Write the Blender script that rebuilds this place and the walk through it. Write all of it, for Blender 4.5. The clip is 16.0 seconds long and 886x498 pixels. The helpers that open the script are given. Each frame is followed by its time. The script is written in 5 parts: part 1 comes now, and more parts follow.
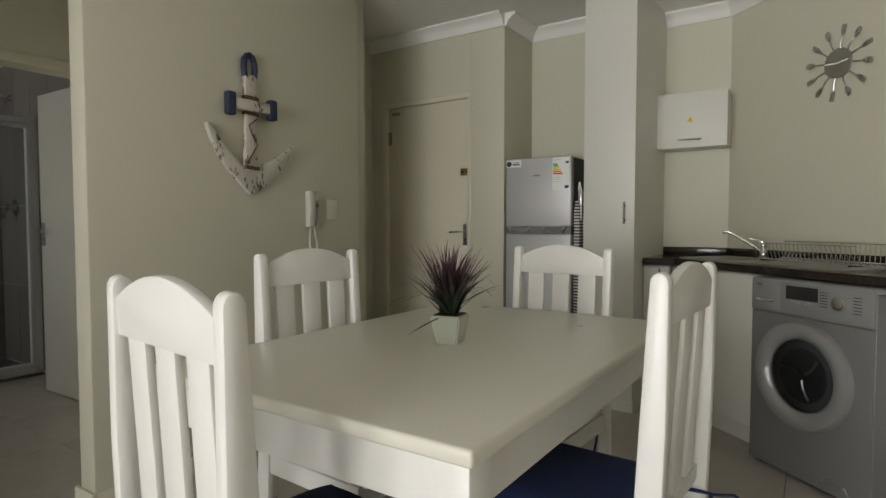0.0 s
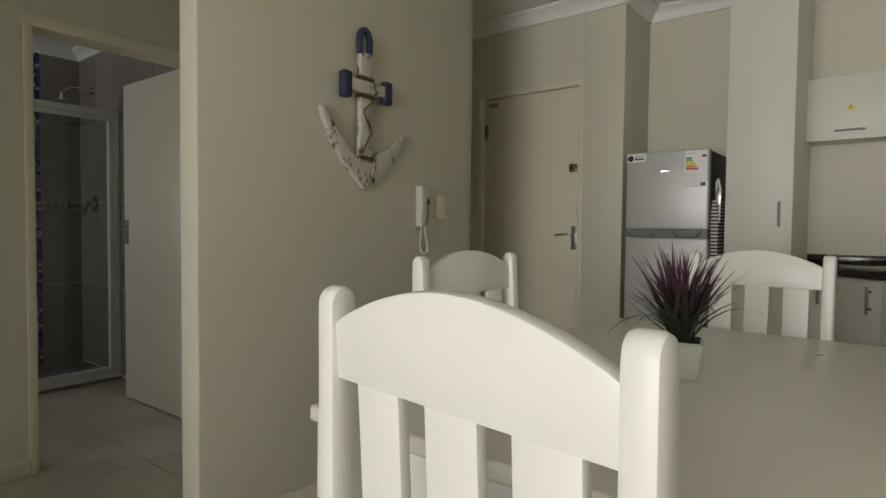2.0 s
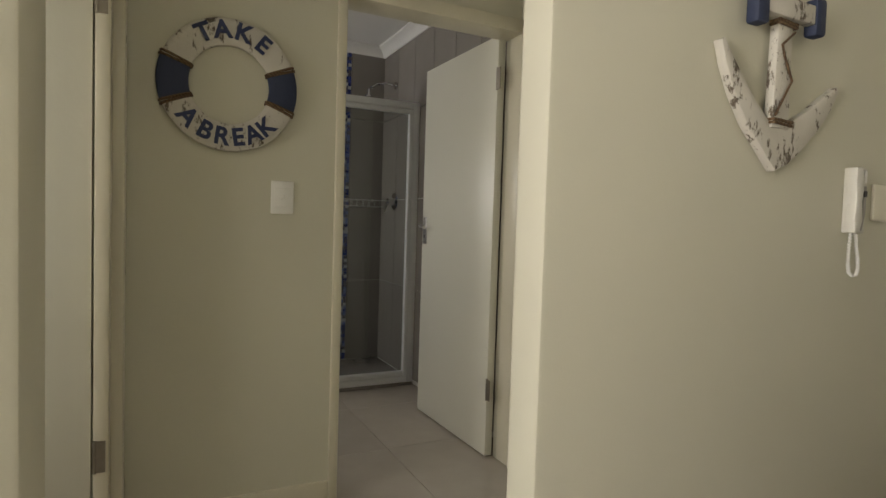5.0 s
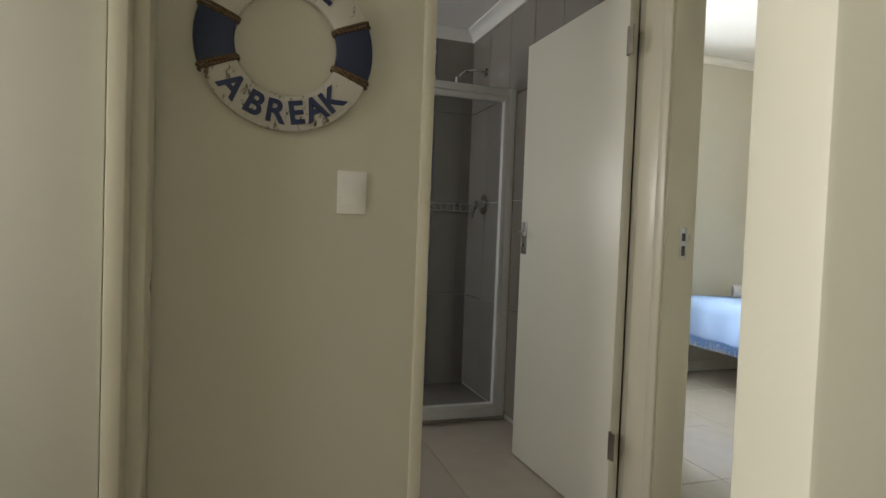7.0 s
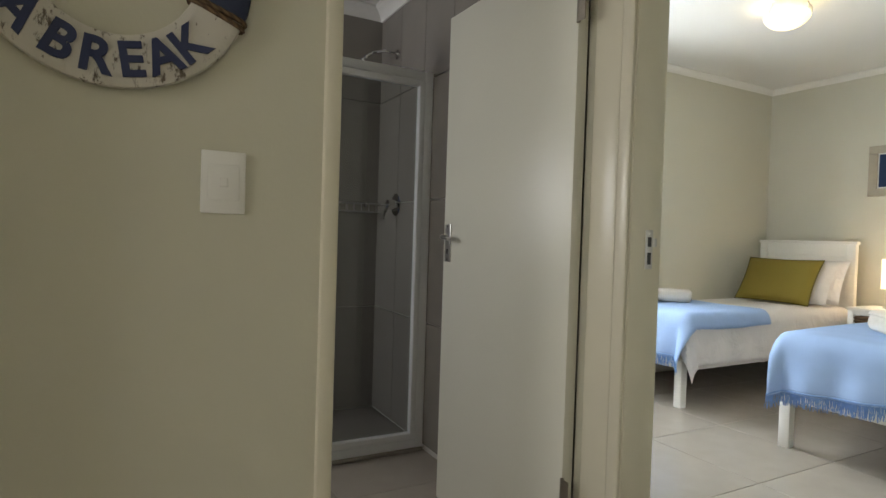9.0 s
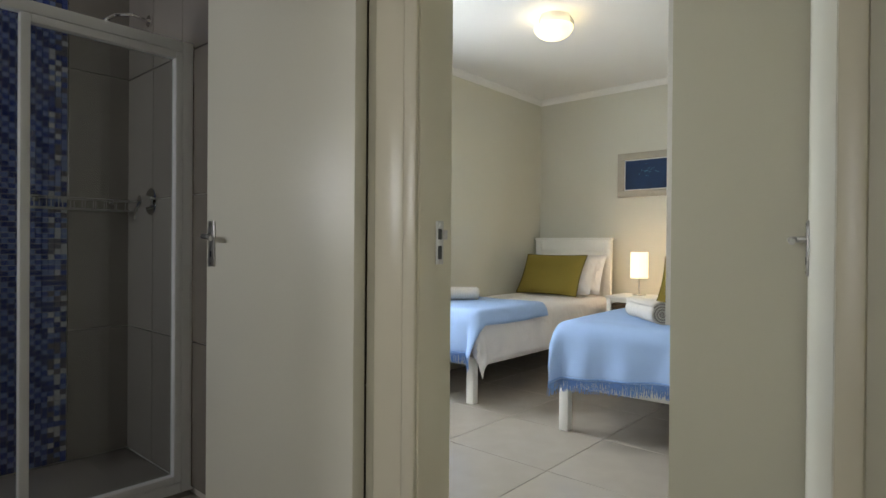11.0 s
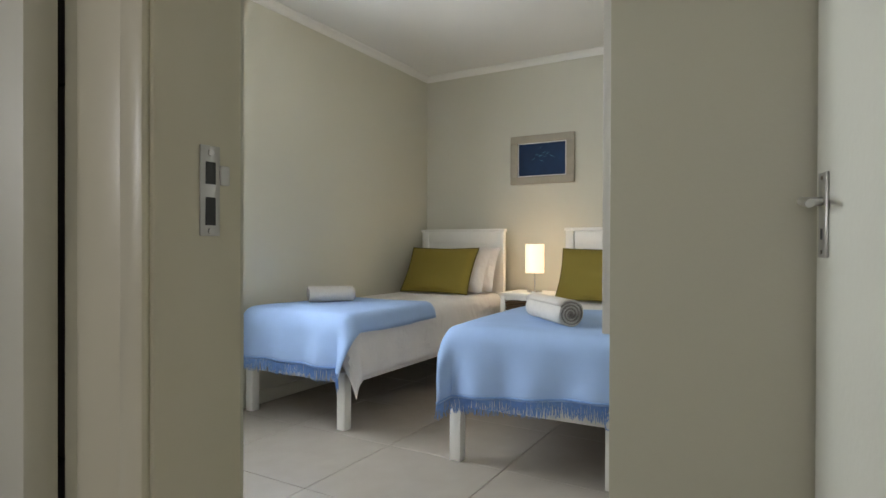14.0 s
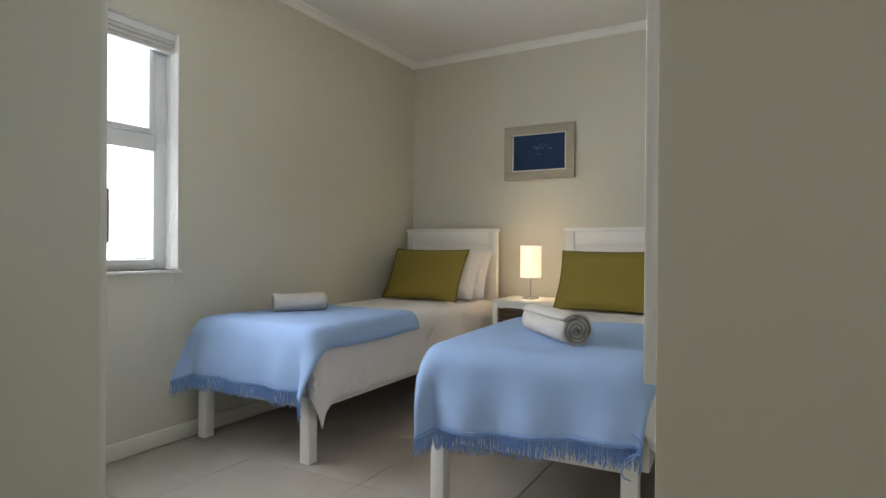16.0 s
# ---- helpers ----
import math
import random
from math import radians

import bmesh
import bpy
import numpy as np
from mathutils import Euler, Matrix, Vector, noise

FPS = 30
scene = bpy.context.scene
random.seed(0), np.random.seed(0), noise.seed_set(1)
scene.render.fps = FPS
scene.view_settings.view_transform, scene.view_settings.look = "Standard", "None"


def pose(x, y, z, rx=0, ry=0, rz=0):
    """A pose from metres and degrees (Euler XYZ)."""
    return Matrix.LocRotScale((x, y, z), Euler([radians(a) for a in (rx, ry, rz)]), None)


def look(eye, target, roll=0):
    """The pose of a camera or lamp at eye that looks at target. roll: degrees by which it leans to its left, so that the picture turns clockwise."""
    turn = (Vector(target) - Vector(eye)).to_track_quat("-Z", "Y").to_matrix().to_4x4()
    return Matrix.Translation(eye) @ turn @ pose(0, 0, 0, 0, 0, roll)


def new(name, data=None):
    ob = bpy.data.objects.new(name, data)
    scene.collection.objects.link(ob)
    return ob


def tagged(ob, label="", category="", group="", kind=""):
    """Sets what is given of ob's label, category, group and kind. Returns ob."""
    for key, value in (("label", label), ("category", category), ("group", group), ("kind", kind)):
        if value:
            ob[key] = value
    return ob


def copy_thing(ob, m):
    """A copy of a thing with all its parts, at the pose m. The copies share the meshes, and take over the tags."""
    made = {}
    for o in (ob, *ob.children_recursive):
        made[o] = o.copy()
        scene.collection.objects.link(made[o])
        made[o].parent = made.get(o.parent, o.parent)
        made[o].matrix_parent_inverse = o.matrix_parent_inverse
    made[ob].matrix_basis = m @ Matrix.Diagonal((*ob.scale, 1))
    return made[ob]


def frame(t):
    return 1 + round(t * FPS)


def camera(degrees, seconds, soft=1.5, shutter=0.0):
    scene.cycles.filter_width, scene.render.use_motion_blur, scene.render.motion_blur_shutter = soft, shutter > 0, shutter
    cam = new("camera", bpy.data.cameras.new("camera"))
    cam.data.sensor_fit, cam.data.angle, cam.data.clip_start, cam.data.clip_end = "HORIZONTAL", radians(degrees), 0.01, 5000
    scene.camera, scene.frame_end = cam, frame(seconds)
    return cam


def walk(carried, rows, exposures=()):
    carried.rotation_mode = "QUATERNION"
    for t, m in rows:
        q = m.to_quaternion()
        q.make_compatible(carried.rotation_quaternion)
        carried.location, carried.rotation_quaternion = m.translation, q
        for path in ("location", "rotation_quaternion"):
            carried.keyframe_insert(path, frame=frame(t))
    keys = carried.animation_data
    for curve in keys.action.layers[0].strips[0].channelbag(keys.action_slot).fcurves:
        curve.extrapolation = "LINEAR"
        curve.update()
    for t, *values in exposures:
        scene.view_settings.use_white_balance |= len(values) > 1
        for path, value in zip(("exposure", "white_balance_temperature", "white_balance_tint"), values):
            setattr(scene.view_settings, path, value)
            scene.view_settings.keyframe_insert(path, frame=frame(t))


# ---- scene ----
cam = camera(75.8, 16.0)
PATH = [
    (0, (-0.155, -0.012, 1.150), (-1.269, 1.646, 1.064), 0.0),
    (0.5, (-0.275, 0.001, 1.135), (-1.398, 1.653, 1.056), 0.1),
    (1, (-0.417, 0.021, 1.141), (-1.558, 1.662, 1.063), 0.3),
    (1.5, (-0.551, 0.043, 1.137), (-1.729, 1.658, 1.063), 0.5),
    (2, (-0.711, 0.059, 1.129), (-1.943, 1.632, 1.056), 0.6),
    (2.5, (-0.863, 0.065, 1.125), (-2.161, 1.583, 1.054), 0.8),
    (3, (-0.963, 0.093, 1.129), (-2.342, 1.541, 1.057), 1.0),
    (3.5, (-1.090, 0.183, 1.127), (-2.575, 1.521, 1.057), 1.2),
    (4, (-1.227, 0.247, 1.118), (-2.860, 1.400, 1.045), 1.5),
    (4.5, (-1.360, 0.272, 1.119), (-3.092, 1.270, 1.038), 1.7),
    (5, (-1.507, 0.295, 1.121), (-3.298, 1.181, 1.036), 1.8),
    (7.3, (-2.133, 0.448, 1.104), (-4.030, 1.077, 1.041), 2.2),
    (7.5, (-2.177, 0.456, 1.107), (-4.074, 1.088, 1.044), 2.2),
    (8, (-2.294, 0.488, 1.102), (-4.177, 1.160, 1.045), 2.2),
    (8.5, (-2.445, 0.526, 1.112), (-4.280, 1.320, 1.057), 1.9),
    (9, (-2.504, 0.552, 1.111), (-4.265, 1.500, 1.067), 1.8),
    (9.5, (-2.587, 0.568, 1.102), (-4.204, 1.745, 1.070), 1.4),
    (10, (-2.620, 0.608, 1.098), (-4.111, 1.941, 1.077), 1.0),
    (12.5, (-2.869, 1.023, 1.059), (-4.029, 2.652, 1.047), 0.2),
    (13, (-2.952, 1.119, 1.053), (-4.049, 2.792, 1.041), 0.2),
    (13.5, (-3.001, 1.228, 1.036), (-4.042, 2.936, 1.026), 0.2),
    (14, (-3.044, 1.365, 1.026), (-4.053, 3.092, 1.015), 0.2),
    (14.5, (-3.088, 1.489, 1.021), (-4.087, 3.221, 1.011), 0.2),
    (15, (-3.138, 1.594, 1.023), (-4.134, 3.328, 1.013), 0.3),
    (15.5, (-3.198, 1.692, 1.028), (-4.189, 3.429, 1.017), 0.3),
    (16, (-3.231, 1.788, 1.031), (-4.219, 3.526, 1.023), 0.4),
]
EXPOSURES = [(0, -0.18, 6700, 12), (1.5, -0.3, 6800, 12), (3, -0.36, 7100, 13), (4, 0.2, 7250, 14), (5, 0.45, 7150, 14), (7.3, 0.46, 6800, 13), (8.5, 0.48, 6750, 13), (10, 0.4, 6600, 13), (12.5, 0.06, 6550, 15), (14.2, 0.03, 6550, 15), (16, -0.2, 6580, 16)]
walk(cam, [(t, look(eye, target, roll)) for t, eye, target, roll in PATH], EXPOSURES)

# ---- world and lights ----
world = bpy.data.worlds.new("sky")
scene.world = world
world.use_nodes = True
wn = world.node_tree.nodes
sky = wn.new("ShaderNodeTexSky")
sky.sky_type, sky.sun_disc = "NISHITA", False
sky.sun_elevation, sky.sun_rotation = radians(40), radians(200)
wn["Background"].inputs["Strength"].default_value = 0.12
world.node_tree.links.new(sky.outputs["Color"], wn["Background"].inputs["Color"])


def lamp(name, kind, energy, color, m, size=0.1, size_y=None, spread=180):
    data = bpy.data.lights.new(name, kind)
    data.energy, data.color = energy, color
    if kind == "AREA":
        data.shape, data.size, data.size_y, data.spread = "RECTANGLE", size, size_y or size, radians(spread)
    elif kind == "SUN":
        data.angle = size
    else:
        data.shadow_soft_size = size
    ob = new(name, data)
    ob.matrix_world = m
    return ob


lamp("sun", "SUN", 1.0, (1.0, 0.95, 0.88), look((0, 0, 10), (2.0, 6.0, 0)), radians(10))
lamp("patio_daylight", "AREA", 80, (0.97, 0.985, 1.0), look((-0.65, -4.5, 1.2), (0.3, 3, 2.8)), 2.6, 2.0, 95)
lamp("window_daylight", "AREA", 64, (0.86, 0.95, 1.0), look((-6.12, 3.15, 1.5), (-3, 3.3, 1.2)), 1.0, 1.15)
lamp("spare_room_daylight", "AREA", 9.5, (0.97, 0.985, 1.0), look((-3.05, -1.33, 1.4), (-3.5, 0.6, 1.2)), 0.46, 1.35)
# fill lamp added to brighten the bathroom, in an assumed, unseen window
lamp("bathroom_fill", "AREA", 12.5, (0.94, 0.97, 1.0), look((-5.4, -0.73, 1.65), (-5.1, 2, 1.0)), 0.58, 0.68)
lamp("ceiling_bulb", "POINT", 2.8, (1.0, 0.82, 0.5), pose(-4.67, 4.11, 2.53), 0.05)
lamp("bedside_bulb", "POINT", 2.6, (1.0, 0.72, 0.40), pose(-4.727, 5.72, 0.92), 0.03)


# ---- materials ----
def mat(name, color, rough=0.5, metal=0.0, vary=0.06, scale=3.0, bump=0.05, fine=120.0, spec=0.5):
    m = bpy.data.materials.new(name)
    m.use_nodes = True
    nt = m.node_tree
    n, l = nt.nodes, nt.links
    b = n["Principled BSDF"]
    b.inputs["Roughness"].default_value, b.inputs["Metallic"].default_value = rough, metal
    b.inputs["Specular IOR Level"].default_value = spec
    tc = n.new("ShaderNodeTexCoord")
    big = n.new("ShaderNodeTexNoise")
    big.inputs["Scale"].default_value, big.inputs["Detail"].default_value = scale, 4
    l.new(tc.outputs["Object"], big.inputs["Vector"])
    mix = n.new("ShaderNodeMix")
    mix.data_type = "RGBA"
    mix.inputs[6].default_value = (*[c * (1 - vary) for c in color], 1)
    mix.inputs[7].default_value = (*[min(1, c * (1 + vary)) for c in color], 1)
    l.new(big.outputs["Fac"], mix.inputs[0])
    l.new(mix.outputs[2], b.inputs["Base Color"])
    if bump:
        small = n.new("ShaderNodeTexNoise")
        small.inputs["Scale"].default_value, small.inputs["Detail"].default_value = fine, 3
        l.new(tc.outputs["Object"], small.inputs["Vector"])
        bp = n.new("ShaderNodeBump")
        bp.inputs["Strength"].default_value, bp.inputs["Distance"].default_value = bump, 0.01
        l.new(small.outputs["Fac"], bp.inputs["Height"])
        l.new(bp.outputs["Normal"], b.inputs["Normal"])
        rr = n.new("ShaderNodeMapRange")
        rr.inputs["To Min"].default_value, rr.inputs["To Max"].default_value = max(0.02, rough - 0.07), min(1, rough + 0.07)
        l.new(big.outputs["Fac"], rr.inputs["Value"])
        l.new(rr.outputs["Result"], b.inputs["Roughness"])
    return m


def links_of(m):
    nt = m.node_tree
    return nt.nodes, nt.links, nt.nodes["Principled BSDF"]


def worn(name, paint, under, rough=0.6, amount=0.62, scale=9.0):
    """Paint rubbed through to the wood in streaky patches."""
    m = mat(name, paint, rough, vary=0.06, scale=14, bump=0.25, fine=60)
    n, l, b = links_of(m)
    tc = n.new("ShaderNodeTexCoord")
    mp = n.new("ShaderNodeMapping")
    mp.inputs["Scale"].default_value = (1, 1, 0.45)
    l.new(tc.outputs["Object"], mp.inputs["Vector"])
    nz = n.new("ShaderNodeTexNoise")
    nz.inputs["Scale"].default_value, nz.inputs["Detail"].default_value = scale, 8
    nz.inputs["Roughness"].default_value = 0.7
    l.new(mp.outputs["Vector"], nz.inputs["Vector"])
    rp = n.new("ShaderNodeMapRange")
    rp.inputs["From Min"].default_value, rp.inputs["From Max"].default_value = amount, amount + 0.05
    l.new(nz.outputs["Fac"], rp.inputs["Value"])
    mx = n.new("ShaderNodeMix")
    mx.data_type = "RGBA"
    l.new(rp.outputs["Result"], mx.inputs[0])
    l.new(b.inputs["Base Color"].links[0].from_socket, mx.inputs[6])
    mx.inputs[7].default_value = (*under, 1)
    l.new(mx.outputs[2], b.inputs["Base Color"])
    return m


def banded(name, a, c, axis, scale, rough=0.6, sharp=True):
    """Even bands of two colours along one axis of the object."""
    m = mat(name, a, rough, bump=0.1)
    n, l, b = links_of(m)
    tc = n.new("ShaderNodeTexCoord")
    wv = n.new("ShaderNodeTexWave")
    wv.bands_direction = axis
    wv.inputs["Scale"].default_value = scale
    l.new(tc.outputs["Object"], wv.inputs["Vector"])
    mx = n.new("ShaderNodeMix")
    mx.data_type = "RGBA"
    mx.inputs[6].default_value, mx.inputs[7].default_value = (*a, 1), (*c, 1)
    if sharp:
        rp = n.new("ShaderNodeMapRange")
        rp.inputs["From Min"].default_value, rp.inputs["From Max"].default_value = 0.45, 0.55
        l.new(wv.outputs["Fac"], rp.inputs["Value"])
        l.new(rp.outputs["Result"], mx.inputs[0])
    else:
        l.new(wv.outputs["Fac"], mx.inputs[0])
    l.new(mx.outputs[2], b.inputs["Base Color"])
    return m


def glow(name, color, strength, base=(0.8, 0.8, 0.8)):
    m = mat(name, base, 0.4, bump=0)
    n, l, b = links_of(m)
    b.inputs["Emission Color"].default_value = (*color, 1)
    b.inputs["Emission Strength"].default_value = strength
    return m


def glassy(name, tint=(1, 1, 1), rough=0.0):
    m = bpy.data.materials.new(name)
    m.use_nodes = True
    n, l = m.node_tree.nodes, m.node_tree.links
    n.remove(n["Principled BSDF"])
    tr, gl, fr, mx = n.new("ShaderNodeBsdfTransparent"), n.new("ShaderNodeBsdfGlossy"), n.new("ShaderNodeFresnel"), n.new("ShaderNodeMixShader")
    tr.inputs["Color"].default_value = (*tint, 1)
    gl.inputs["Roughness"].default_value = max(rough, 0.01)
    fr.inputs["IOR"].default_value = 1.45
    l.new(fr.outputs[0], mx.inputs[0])
    l.new(tr.outputs[0], mx.inputs[1])
    l.new(gl.outputs[0], mx.inputs[2])
    l.new(mx.outputs[0], n["Material Output"].inputs["Surface"])
    return m


def speckled(name, base, fleck, scale, rough):
    m = mat(name, base, rough, vary=0.2, scale=30, bump=0.02)
    n, l, b = links_of(m)
    tc, vo = n.new("ShaderNodeTexCoord"), n.new("ShaderNodeTexNoise")
    vo.inputs["Scale"].default_value, vo.inputs["Detail"].default_value = scale, 2
    l.new(tc.outputs["Object"], vo.inputs["Vector"])
    rp, mx = n.new("ShaderNodeMapRange"), n.new("ShaderNodeMix")
    rp.inputs["From Min"].default_value, rp.inputs["From Max"].default_value = 0.6, 0.7
    mx.data_type = "RGBA"
    l.new(vo.outputs["Fac"], rp.inputs["Value"])
    l.new(rp.outputs["Result"], mx.inputs[0])
    l.new(b.inputs["Base Color"].links[0].from_socket, mx.inputs[6])
    mx.inputs[7].default_value = (*fleck, 1)
    l.new(mx.outputs[2], b.inputs["Base Color"])
    return m


def per_piece(m, amount):
    """Each piece a little lighter or darker than its neighbours."""
    n, l, b = links_of(m)
    oi, hs, rp = n.new("ShaderNodeObjectInfo"), n.new("ShaderNodeHueSaturation"), n.new("ShaderNodeMapRange")
    rp.inputs["To Min"].default_value, rp.inputs["To Max"].default_value = 1 - amount, 1 + amount
    l.new(oi.outputs["Random"], rp.inputs["Value"])
    l.new(rp.outputs["Result"], hs.inputs["Value"])
    l.new(b.inputs["Base Color"].links[0].from_socket, hs.inputs["Color"])
    l.new(hs.outputs["Color"], b.inputs["Base Color"])
    return m


def weave(name, color, scale, rough=0.95, strength=0.4):
    """Cloth with a fine crossed thread relief."""
    m = mat(name, color, rough, vary=0.07, scale=5, bump=0.2, fine=300, spec=0.15)
    n, l, b = links_of(m)
    tc = n.new("ShaderNodeTexCoord")
    heights = []
    for axis in ("X", "Y"):
        w = n.new("ShaderNodeTexWave")
        w.bands_direction = axis
        w.inputs["Scale"].default_value, w.inputs["Distortion"].default_value = scale, 1.5
        l.new(tc.outputs["Object"], w.inputs["Vector"])
        heights.append(w)
    add = n.new("ShaderNodeMath")
    l.new(heights[0].outputs["Fac"], add.inputs[0])
    l.new(heights[1].outputs["Fac"], add.inputs[1])
    bp = n.new("ShaderNodeBump")
    bp.inputs["Strength"].default_value, bp.inputs["Distance"].default_value = strength, 0.002
    l.new(add.outputs[0], bp.inputs["Height"])
    l.new(bp.outputs["Normal"], b.inputs["Normal"])
    return m


WALL = mat("sage_wall_paint", (0.585, 0.565, 0.45), 0.5, vary=0.03, scale=1.5, bump=0.04, fine=90)
WALL_BED = mat("bedroom_wall_paint", (0.60, 0.585, 0.50), 0.6, vary=0.03, scale=1.5, bump=0.04, fine=90)
CEIL = mat("ceiling_paint", (0.80, 0.79, 0.76), 0.8, vary=0.02, bump=0.05)
TRIM = mat("cream_gloss_trim", (0.64, 0.60, 0.47), 0.3, vary=0.04, bump=0.03, fine=40)
ENTRY = mat("entry_door_paint", (0.63, 0.595, 0.465), 0.4, vary=0.04, scale=2, bump=0.04, fine=60)
DOOR = mat("door_paint", (0.68, 0.67, 0.58), 0.35, vary=0.04, scale=2, bump=0.05, fine=60)
FLOOR = per_piece(mat("greige_porcelain", (0.40, 0.36, 0.315), 0.2, vary=0.09, scale=7, bump=0.03, fine=200), 0.05)
GROUT = mat("grout", (0.23, 0.21, 0.19), 0.9, bump=0.3)
WHITE = mat("white_painted_wood", (0.80, 0.79, 0.75), 0.36, vary=0.03, scale=8, bump=0.06, fine=70)
TABLE = mat("table_paint", (0.70, 0.68, 0.58), 0.3, vary=0.04, scale=4, bump=0.04, fine=60)
CUPBOARD = mat("cupboard_foil", (0.66, 0.65, 0.59), 0.45, vary=0.02, scale=2, bump=0.02)
NAVY = mat("navy_suede", (0.010, 0.022, 0.085), 0.9, vary=0.35, scale=14, bump=0.3, fine=220)
STEEL = mat("brushed_steel", (0.52, 0.51, 0.50), 0.3, 1.0, vary=0.05, bump=0.02)
CHROME = mat("chrome", (0.8, 0.8, 0.8), 0.08, 1.0, vary=0.02, bump=0)
BRASS = mat("brass", (0.45, 0.30, 0.10), 0.35, 1.0)
HANDLE = mat("dull_steel", (0.22, 0.21, 0.20), 0.5, 0.9, vary=0.1, scale=30)
HINGE = mat("hinge_steel", (0.30, 0.27, 0.23), 0.4, 1.0, vary=0.2, scale=40)
DARK = mat("dark_plastic", (0.02, 0.02, 0.022), 0.4)
FRIDGE = mat("fridge_silver", (0.50, 0.50, 0.50), 0.42, 0.35, vary=0.03, bump=0.02)
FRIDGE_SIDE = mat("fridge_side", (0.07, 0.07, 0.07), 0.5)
WM_GREY = mat("washer_silver", (0.27, 0.27, 0.27), 0.38, 0.5, vary=0.03, bump=0.02)
WM_LIGHT = mat("washer_rim", (0.35, 0.35, 0.34), 0.32, 0.4, vary=0.03, bump=0.02)
WM_FASCIA = mat("washer_fascia", (0.33, 0.33, 0.325), 0.36, 0.4, vary=0.03, bump=0.02)
PLASTIC = mat("white_plastic", (0.78, 0.77, 0.72), 0.35, vary=0.02, bump=0.02)
IVORY = mat("ivory_plastic", (0.60, 0.58, 0.51), 0.4, vary=0.03, bump=0.02)
HOLLOW_SHADE = mat("grey_hollow_shade", (0.30, 0.29, 0.26), 0.5, vary=0.03, bump=0.02)
PAPER = mat("paper", (0.80, 0.80, 0.78), 0.6, bump=0)
GRANITE = speckled("dark_granite", (0.022, 0.017, 0.015), (0.09, 0.06, 0.05), 160, 0.15)
OLDWHITE = worn("distressed_white", (0.56, 0.53, 0.46), (0.10, 0.075, 0.05), amount=0.545, scale=26)
OLDBLUE = worn("distressed_navy", (0.020, 0.030, 0.068), (0.10, 0.10, 0.12), amount=0.66, scale=14)
INK = mat("navy_letter_paint", (0.02, 0.03, 0.085), 0.6, vary=0.3, scale=30)
ROPE = banded("rope", (0.16, 0.10, 0.05), (0.07, 0.04, 0.02), "DIAGONAL", 45, 0.9, sharp=False)
POT = mat("pale_green_glaze", (0.60, 0.63, 0.55), 0.25, vary=0.06, bump=0.02)
SOIL = mat("dark_moss", (0.025, 0.022, 0.015), 0.95, bump=0.6, fine=90)
TILE = per_piece(mat("taupe_wall_tile", (0.25, 0.228, 0.205), 0.22, vary=0.10, scale=5, bump=0.02), 0.05)
TILE_GROUT = mat("pale_grout", (0.55, 0.53, 0.50), 0.9)
GLASS = glassy("clear_glass", (0.96, 0.98, 0.97))
SHOWER_GLASS = glassy("shower_glass", (0.86, 0.88, 0.87))
ALU = mat("white_aluminium", (0.74, 0.76, 0.78), 0.35, vary=0.02, bump=0.01)
BLANKET = mat("blue_throw", (0.34, 0.48, 0.75), 0.95, vary=0.08, scale=8, bump=0.16, fine=320, spec=0.1)
FRINGE = mat("blue_yarn", (0.19, 0.33, 0.64), 0.95, vary=0.3, scale=60)
SHEET = mat("white_cotton", (0.76, 0.74, 0.74), 0.9, vary=0.04, scale=6, bump=0.25, fine=60, spec=0.15)
n, l, b = links_of(SHEET)
tc, cr, bp = n.new("ShaderNodeTexCoord"), n.new("ShaderNodeTexNoise"), n.new("ShaderNodeBump")
cr.inputs["Scale"].default_value, cr.inputs["Detail"].default_value, cr.inputs["Distortion"].default_value = 5.5, 3, 1.6
bp.inputs["Strength"].default_value, bp.inputs["Distance"].default_value = 0.55, 0.03
l.new(tc.outputs["Object"], cr.inputs["Vector"])
l.new(cr.outputs["Fac"], bp.inputs["Height"])
l.new(b.inputs["Normal"].links[0].from_socket, bp.inputs["Normal"])
l.new(bp.outputs["Normal"], b.inputs["Normal"])
OLIVE = weave("olive_cotton", (0.265, 0.205, 0.045), 110, 0.9, 0.35)
TOWEL = mat("towelling", (0.70, 0.66, 0.60), 1.0, vary=0.08, scale=30, bump=0.8, fine=350, spec=0.1)
TOWEL_DARK = mat("towelling_edge", (0.33, 0.30, 0.27), 1.0, vary=0.2, scale=40, bump=0.8, fine=350, spec=0.1)
WICKER = banded("dark_wicker", (0.17, 0.10, 0.05), (0.03, 0.02, 0.01), "Z", 22, 0.8, sharp=False)
SHADE = glow("lit_fabric_shade", (1.0, 0.74, 0.42), 1.2)
DOME = glow("lit_glass_dome", (1.0, 0.80, 0.34), 1.5)
ARTFRAME = mat("limed_wood", (0.40, 0.36, 0.29), 0.7, vary=0.12, scale=20, bump=0.2)
GLOWSKY = glow("bright_overcast", (0.95, 0.98, 1.0), 2.6)
MIRROR = mat("mirror", (0.9, 0.9, 0.9), 0.02, 1.0, vary=0.0, bump=0)
BLINDCLOTH = mat("blind_cloth", (0.62, 0.62, 0.60), 0.9, vary=0.04, bump=0.2, fine=200)

# painting: deep blue washes with paler strokes
ART = mat("blue_painting", (0.006, 0.030, 0.095), 0.75, vary=0.5, scale=9, bump=0.3, fine=90)
STROKE = mat("pale_brushstroke", (0.06, 0.22, 0.34), 0.5)

